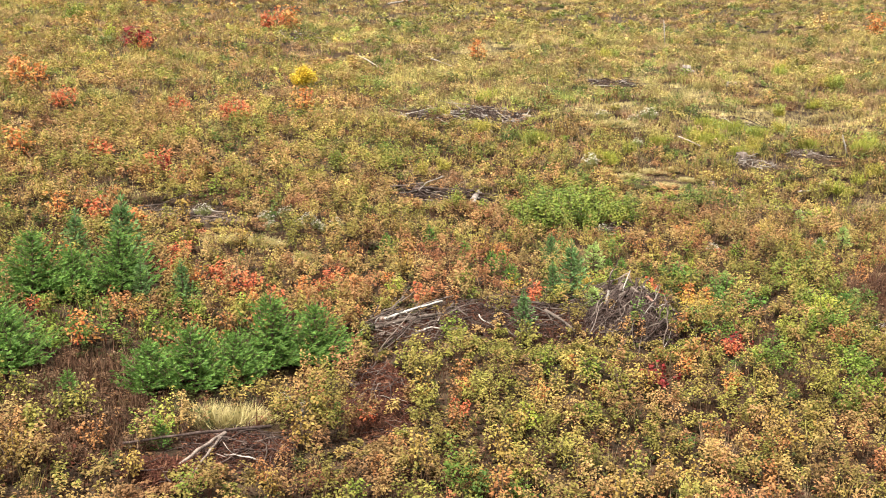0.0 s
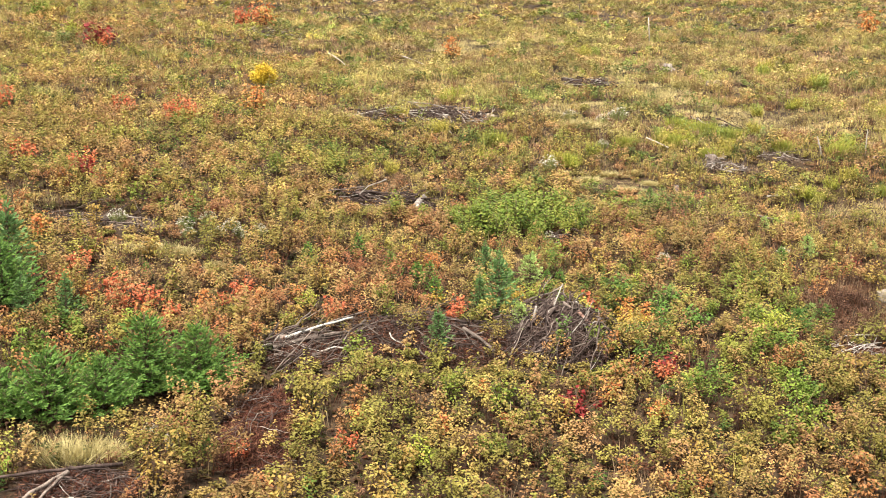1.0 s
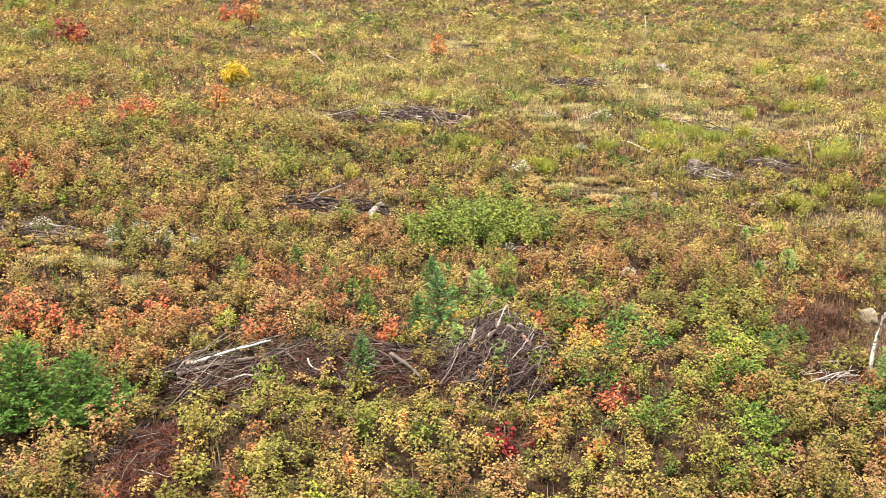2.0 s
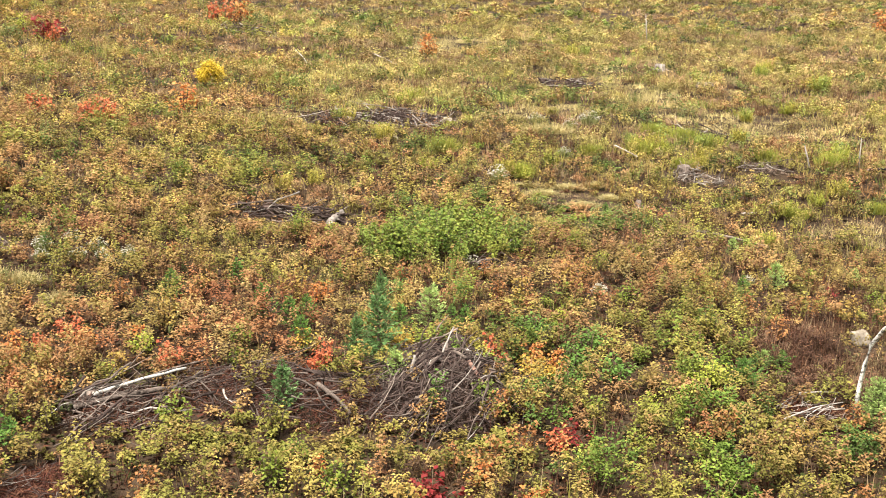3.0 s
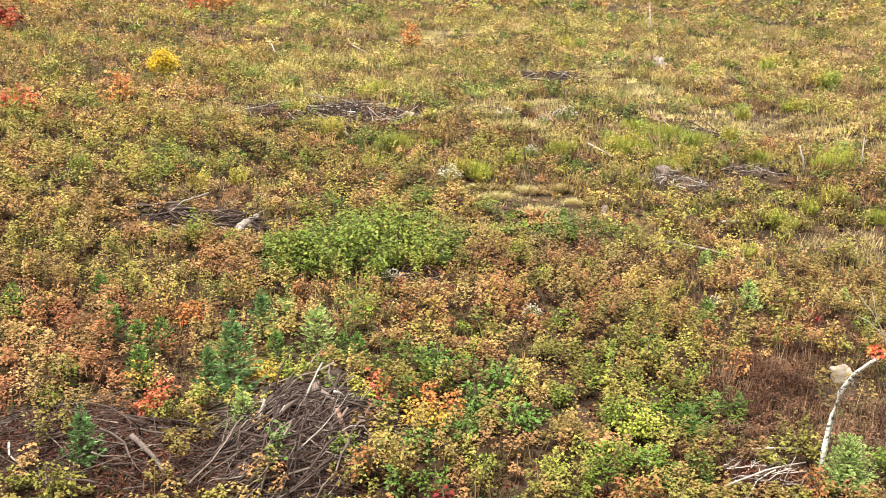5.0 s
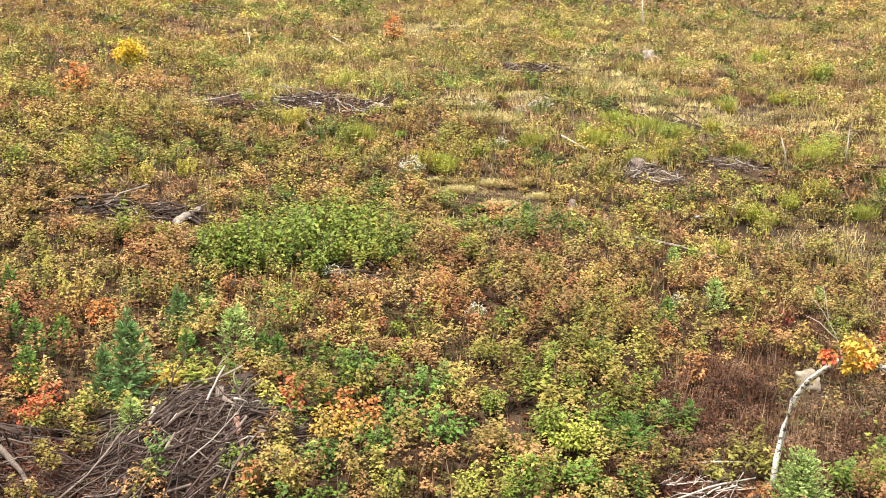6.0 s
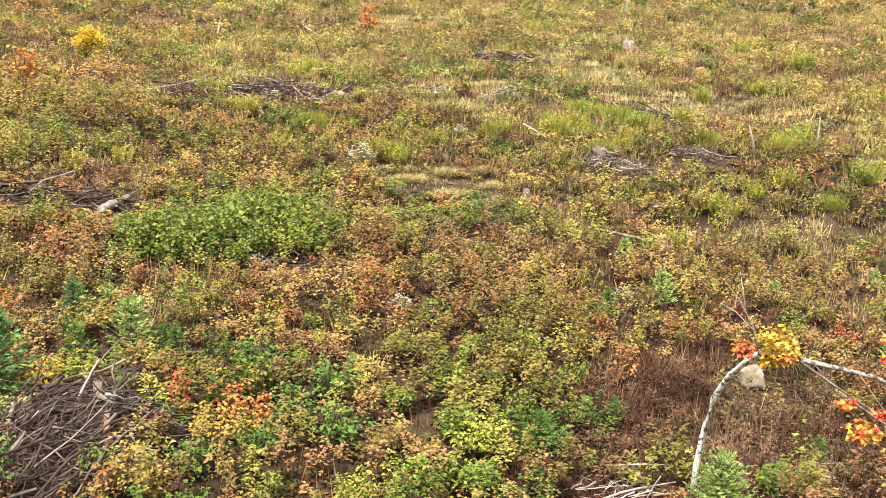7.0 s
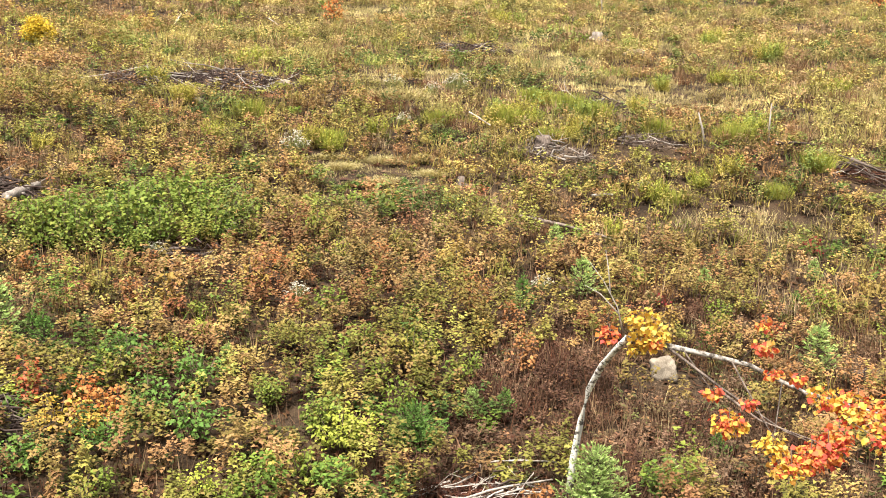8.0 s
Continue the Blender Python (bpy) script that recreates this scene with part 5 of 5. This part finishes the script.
def build_growth():
    for y0, y1, dense, coarse in ((18.5, 34, 34, 1.5), (34, 50, 30, 1.6)):
        x, y = plan_points(y0, y1, dense ** -0.5)
        litter(x, y, coarse, FALLEN)
        x, y = plan_points(y0, y1, 0.42 * coarse)
        stalky(x, y, BROWN, "stalk", coarse, (0.15, 0.4), 6, 0.02, 0.2, 0.35)
    for y0, y1, step, coarse in ((50, 66, 0.42, 2.6), (66, 95, 0.55, 3.0), (95, 200, 0.95, 4.5)):
        x, y = plan_points(y0, y1, step)
        litter(x, y, coarse, BROWN + FALLEN)
    for y0, y1, step, coarse in ((18.5, 34, 0.44, 0.96), (34, 46, 0.5, 1.05), (46, 62, 0.8, 1.5)):  # low undergrowth between the shrubs, its tones darkened for the shade in gaps
        x, y = plan_points(y0, y1, step)
        keep = inside(BARE_PATCHES + BARE + BROWN_PATCHES, x, y) < 0.3
        x, y = x[keep], y[keep]
        leafy(x, y, [(0.05, 0.06, 0.018), (0.075, 0.08, 0.022), (0.11, 0.09, 0.03), (0.12, 0.07, 0.032), (0.1, 0.045, 0.025)], "green", coarse, (0.22, 0.42), 0.2, 3.2, 8, 0.085)
    x, y = plan_points(19, 46, 0.36)
    keep = (inside(BROWN_PATCHES, x, y) > 0.3) & (np.hypot(x - 18.6, y - 40.6) > 1.2)
    x, y = x[keep], y[keep]
    leafy(x, y, BROWN[:3] + [(0.09, 0.1, 0.035)], "rusty", 0.96, (0.15, 0.45), 0.22, 3.5, 8, 0.07)  # dead bracken
    for _ in range(16):
        litter(x + rng.normal(0, 0.2, len(x)), y + rng.normal(0, 0.2, len(x)), 0.9, FALLEN + BROWN[:2])
    stalky(x, y, BROWN + CANE, "stalk", 0.96, (0.3, 0.7), 9, 0.016, 0.2, 0.3)
    x, y = plan_points(46, 100, 0.45)
    thin = inside(LOW + BARE, x, y) > 0.3
    stalky(x[thin], y[thin], DRIED + STRAW, "stalk", 1.4, (0.12, 0.3), 9, 0.02, 0.2, 0.5)
    for y0, y1, step, coarse in STRIPS:
        x, y = plan_points(y0, y1, step)
        bare = inside(BARE_PATCHES + BARE, x, y)
        keep = rng.random(len(x)) > bare * 0.93
        for cx, cy, cr in CLEAR:
            keep &= (np.hypot(x - cx, y - cy) > cr) | (y - cy > cr * 0.6)
        x, y = x[keep], y[keep]
        rust, green, brown, straw = (inside(p, x, y) for p in (RUST_PATCHES, GREEN_PATCHES, BROWN_PATCHES, STRAW_PATCHES))
        # how the field changes: leafy and yellow-green near and to the left, stalks and dry grass far and to the right
        drier = np.clip((y - 48 + 0.7 * x) / 45, 0, 1) * np.clip((x + 0.16 * y + 6) / 14, 0, 1)
        k = 1.0 if coarse < 1.5 else 1.7
        score = np.stack([
            0.62 + 0.45 * field(x, y, 2.6 * k, 11) - 0.28 * drier + 0.3 * inside(FRESH_PATCHES, x, y),
            0.27 + 0.6 * field(x, y, 2.2 * k, 12) + (0.48 - 0.2 * (y > 43)) * rust - 0.25 * drier - 0.1 * np.clip((y - 44) / 8, 0, 1),
            0.1 + 0.6 * field(x, y, 2.2 * k, 13) + 0.55 * green + 0.14 * drier + 0.09 * np.clip((y - 44) / 8, 0, 1),
            0.10 + 0.55 * field(x, y, 2.6 * k, 14) + (0.62 - 0.25 * (y > 43)) * brown + 0.24 * drier + 0.17 * (y < 33),
            -0.05 + 0.60 * field(x, y, 2.2 * k, 15) + 0.9 * straw + 0.26 * drier,
            0.28 + 0.5 * field(x, y, 3.0 * k, 16) + 0.27 * drier - 0.12 * (y < 40) + 0.06 * np.clip((y - 70) / 40, 0, 1),
        ]) + (0.6 if coarse < 1.5 else 0.95) * (np.stack([field(x, y, 1.0 * k ** 0.6, 71 + i) for i in range(6)]) - 0.5) + rng.gumbel(0, 0.08 if coarse < 1.5 else 0.05, (6, len(x)))
        sort = score.argmax(0)
        open_ground = rng.random(len(x)) < 0.75 * np.clip((0.34 - field(x, y, 1.0, 93)) / 0.12, 0, 1)  # gaps between the plants
        sort[open_ground & (sort < 3)] = 6
        LEAVES = 20 if coarse < 1.1 else 15 if coarse < 1.5 else 10
        CANES = 6.5 if coarse < 1.1 else 6 if coarse < 1.5 else 5.5
        upright = rng.random(len(x)) < np.clip((y - 52 + 0.6 * x) / 36, 0, 0.4) + 0.3 * (field(x, y, 3.0, 51) - 0.5)
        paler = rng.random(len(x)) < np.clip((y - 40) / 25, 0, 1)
        wide = coarse if coarse < 1.5 else coarse ** 0.85
        for i, palette, kind, high, leaf in ((0, YELLOWGREEN, "shrub", (0.62, 1.12), 0.082), (1, RUST, "rusty", (0.5, 0.95), 0.076), (2, GREEN, "green", (0.55, 1.05), 0.088)):
            for pale in (False, True):
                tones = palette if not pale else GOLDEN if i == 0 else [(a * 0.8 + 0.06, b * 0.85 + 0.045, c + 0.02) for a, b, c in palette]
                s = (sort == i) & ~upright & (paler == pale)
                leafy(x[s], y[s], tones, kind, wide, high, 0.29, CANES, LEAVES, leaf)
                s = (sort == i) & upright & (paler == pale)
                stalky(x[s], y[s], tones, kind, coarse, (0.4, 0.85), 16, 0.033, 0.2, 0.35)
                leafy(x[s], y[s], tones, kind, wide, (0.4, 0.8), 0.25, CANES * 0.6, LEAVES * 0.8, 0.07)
        s = sort == 6
        stalky(x[s & (y < 46)], y[s & (y < 46)], BROWN + CANE, "stalk", coarse, (0.3, 0.7), 14, 0.02, 0.22, 0.2)
        stalky(x[s & (y >= 46)], y[s & (y >= 46)], DRIED, "stalk", coarse, (0.25, 0.6), 16, 0.022, 0.25, 0.3)
        s = sort == 3
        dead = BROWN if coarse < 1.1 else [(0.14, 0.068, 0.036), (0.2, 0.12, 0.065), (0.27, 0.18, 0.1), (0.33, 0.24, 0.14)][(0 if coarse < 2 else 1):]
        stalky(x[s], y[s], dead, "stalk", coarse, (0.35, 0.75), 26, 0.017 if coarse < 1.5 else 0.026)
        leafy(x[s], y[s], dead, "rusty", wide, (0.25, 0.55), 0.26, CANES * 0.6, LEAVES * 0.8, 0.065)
        if coarse < 1.5:  # last year's stalks stand up through the leaves
            s = rng.random(len(x)) < 0.35
            stalky(x[s], y[s], DRIED, "stalk", coarse, (0.55, 1.0), 3.5, 0.013, 0.15, 0.14)
        s = sort == 4
        stalky(x[s], y[s], STRAW, "grass", coarse, (0.25, 0.5), 40, 0.016, 0.2, 0.45)
        s = (sort == 5) & (coarse < 1.5)
        leafy(x[s], y[s], OLIVE, "green", coarse, (0.4, 0.75), 0.25, CANES * 0.7, LEAVES * 0.8, 0.072)
        stalky(x[s], y[s], OLIVE, "grass", coarse, (0.4, 0.8), 12, 0.02)
        s = (sort == 5) & (coarse >= 1.5)
        stalky(x[s], y[s], HAY, "grass", coarse, (0.45, 0.9), 17, 0.025, 0.28, 0.3)
        leafy(x[s], y[s], HAY, "green", wide, (0.45, 0.85), 0.27, CANES, LEAVES, 0.068)
    # the same growth goes on beside and behind, where the ground is only seen from afar
    X, Y = np.meshgrid(np.arange(-60, 75, 1.05), np.arange(-22, 70, 1.05))
    x, y = X.ravel() + rng.uniform(-0.6, 0.6, X.size), Y.ravel() + rng.uniform(-0.6, 0.6, X.size)
    thinned = np.hypot((x - 8) / 34, (y - 16) / 28) > 1  # thinner away from the path
    s = ~(thinned & (rng.random(len(x)) < 0.8)) & ~((x > -0.41 * y - 1.0) & (x < 0.385 * y + 9.0) & (y > 19.5 + 1.15 * np.clip(x - 10, 0, None)))
    x, y = x[s], y[s]
    which = field(x, y, 3.5, 61) + rng.normal(0, 0.1, len(x))
    for low, high, palette, kind in ((-9, 0.52, YELLOWGREEN, "shrub"), (0.52, 0.72, RUST, "rusty"), (0.72, 9, GREEN, "green")):
        s = (which > low) & (which <= high)
        leafy(x[s], y[s], palette, kind, 3.2, (0.45, 0.8), 0.3, 6, 5, 0.07)
    labels = {
        "shrub": ("raspberry_shrubs", "knee-high shrubs with yellow-green autumn leaves covering the clearing", "shrubs", LEAF),
        "rusty": ("blueberry_shrubs", "low shrubs with rust and tan autumn leaves", "shrubs", LEAF),
        "green": ("green_undergrowth", "low leafy undergrowth in green and olive", "undergrowth", LEAF),
        "stalk": ("dry_stalks", "thin upright brown dead stalks among the shrubs", "stalks", BLADE),
        "litter": ("leaf_litter", "brown fallen leaves and dead stems on the soil", "leaf litter", BLADE),
        "grass": ("dry_grass", "tufts of straw-coloured and olive grass", "grass", BLADE),
    }
    for kind, pieces in growth.items():
        name, label, category, material = labels[kind]
        base, vs, fs, ts = 0, [], [], []
        for v, f, t in pieces:
            f = f if f.shape[1] == 3 else np.concatenate([f[:, :3], f[:, [0, 2, 3]]])
            vs.append(v), fs.append(f + base), ts.append(t)
            base += len(v)
        me = mesh_of(name, np.concatenate(vs), np.concatenate(fs), material, np.concatenate(ts))
        tagged(new(name, me), label, category, kind="stuff")


build_growth()
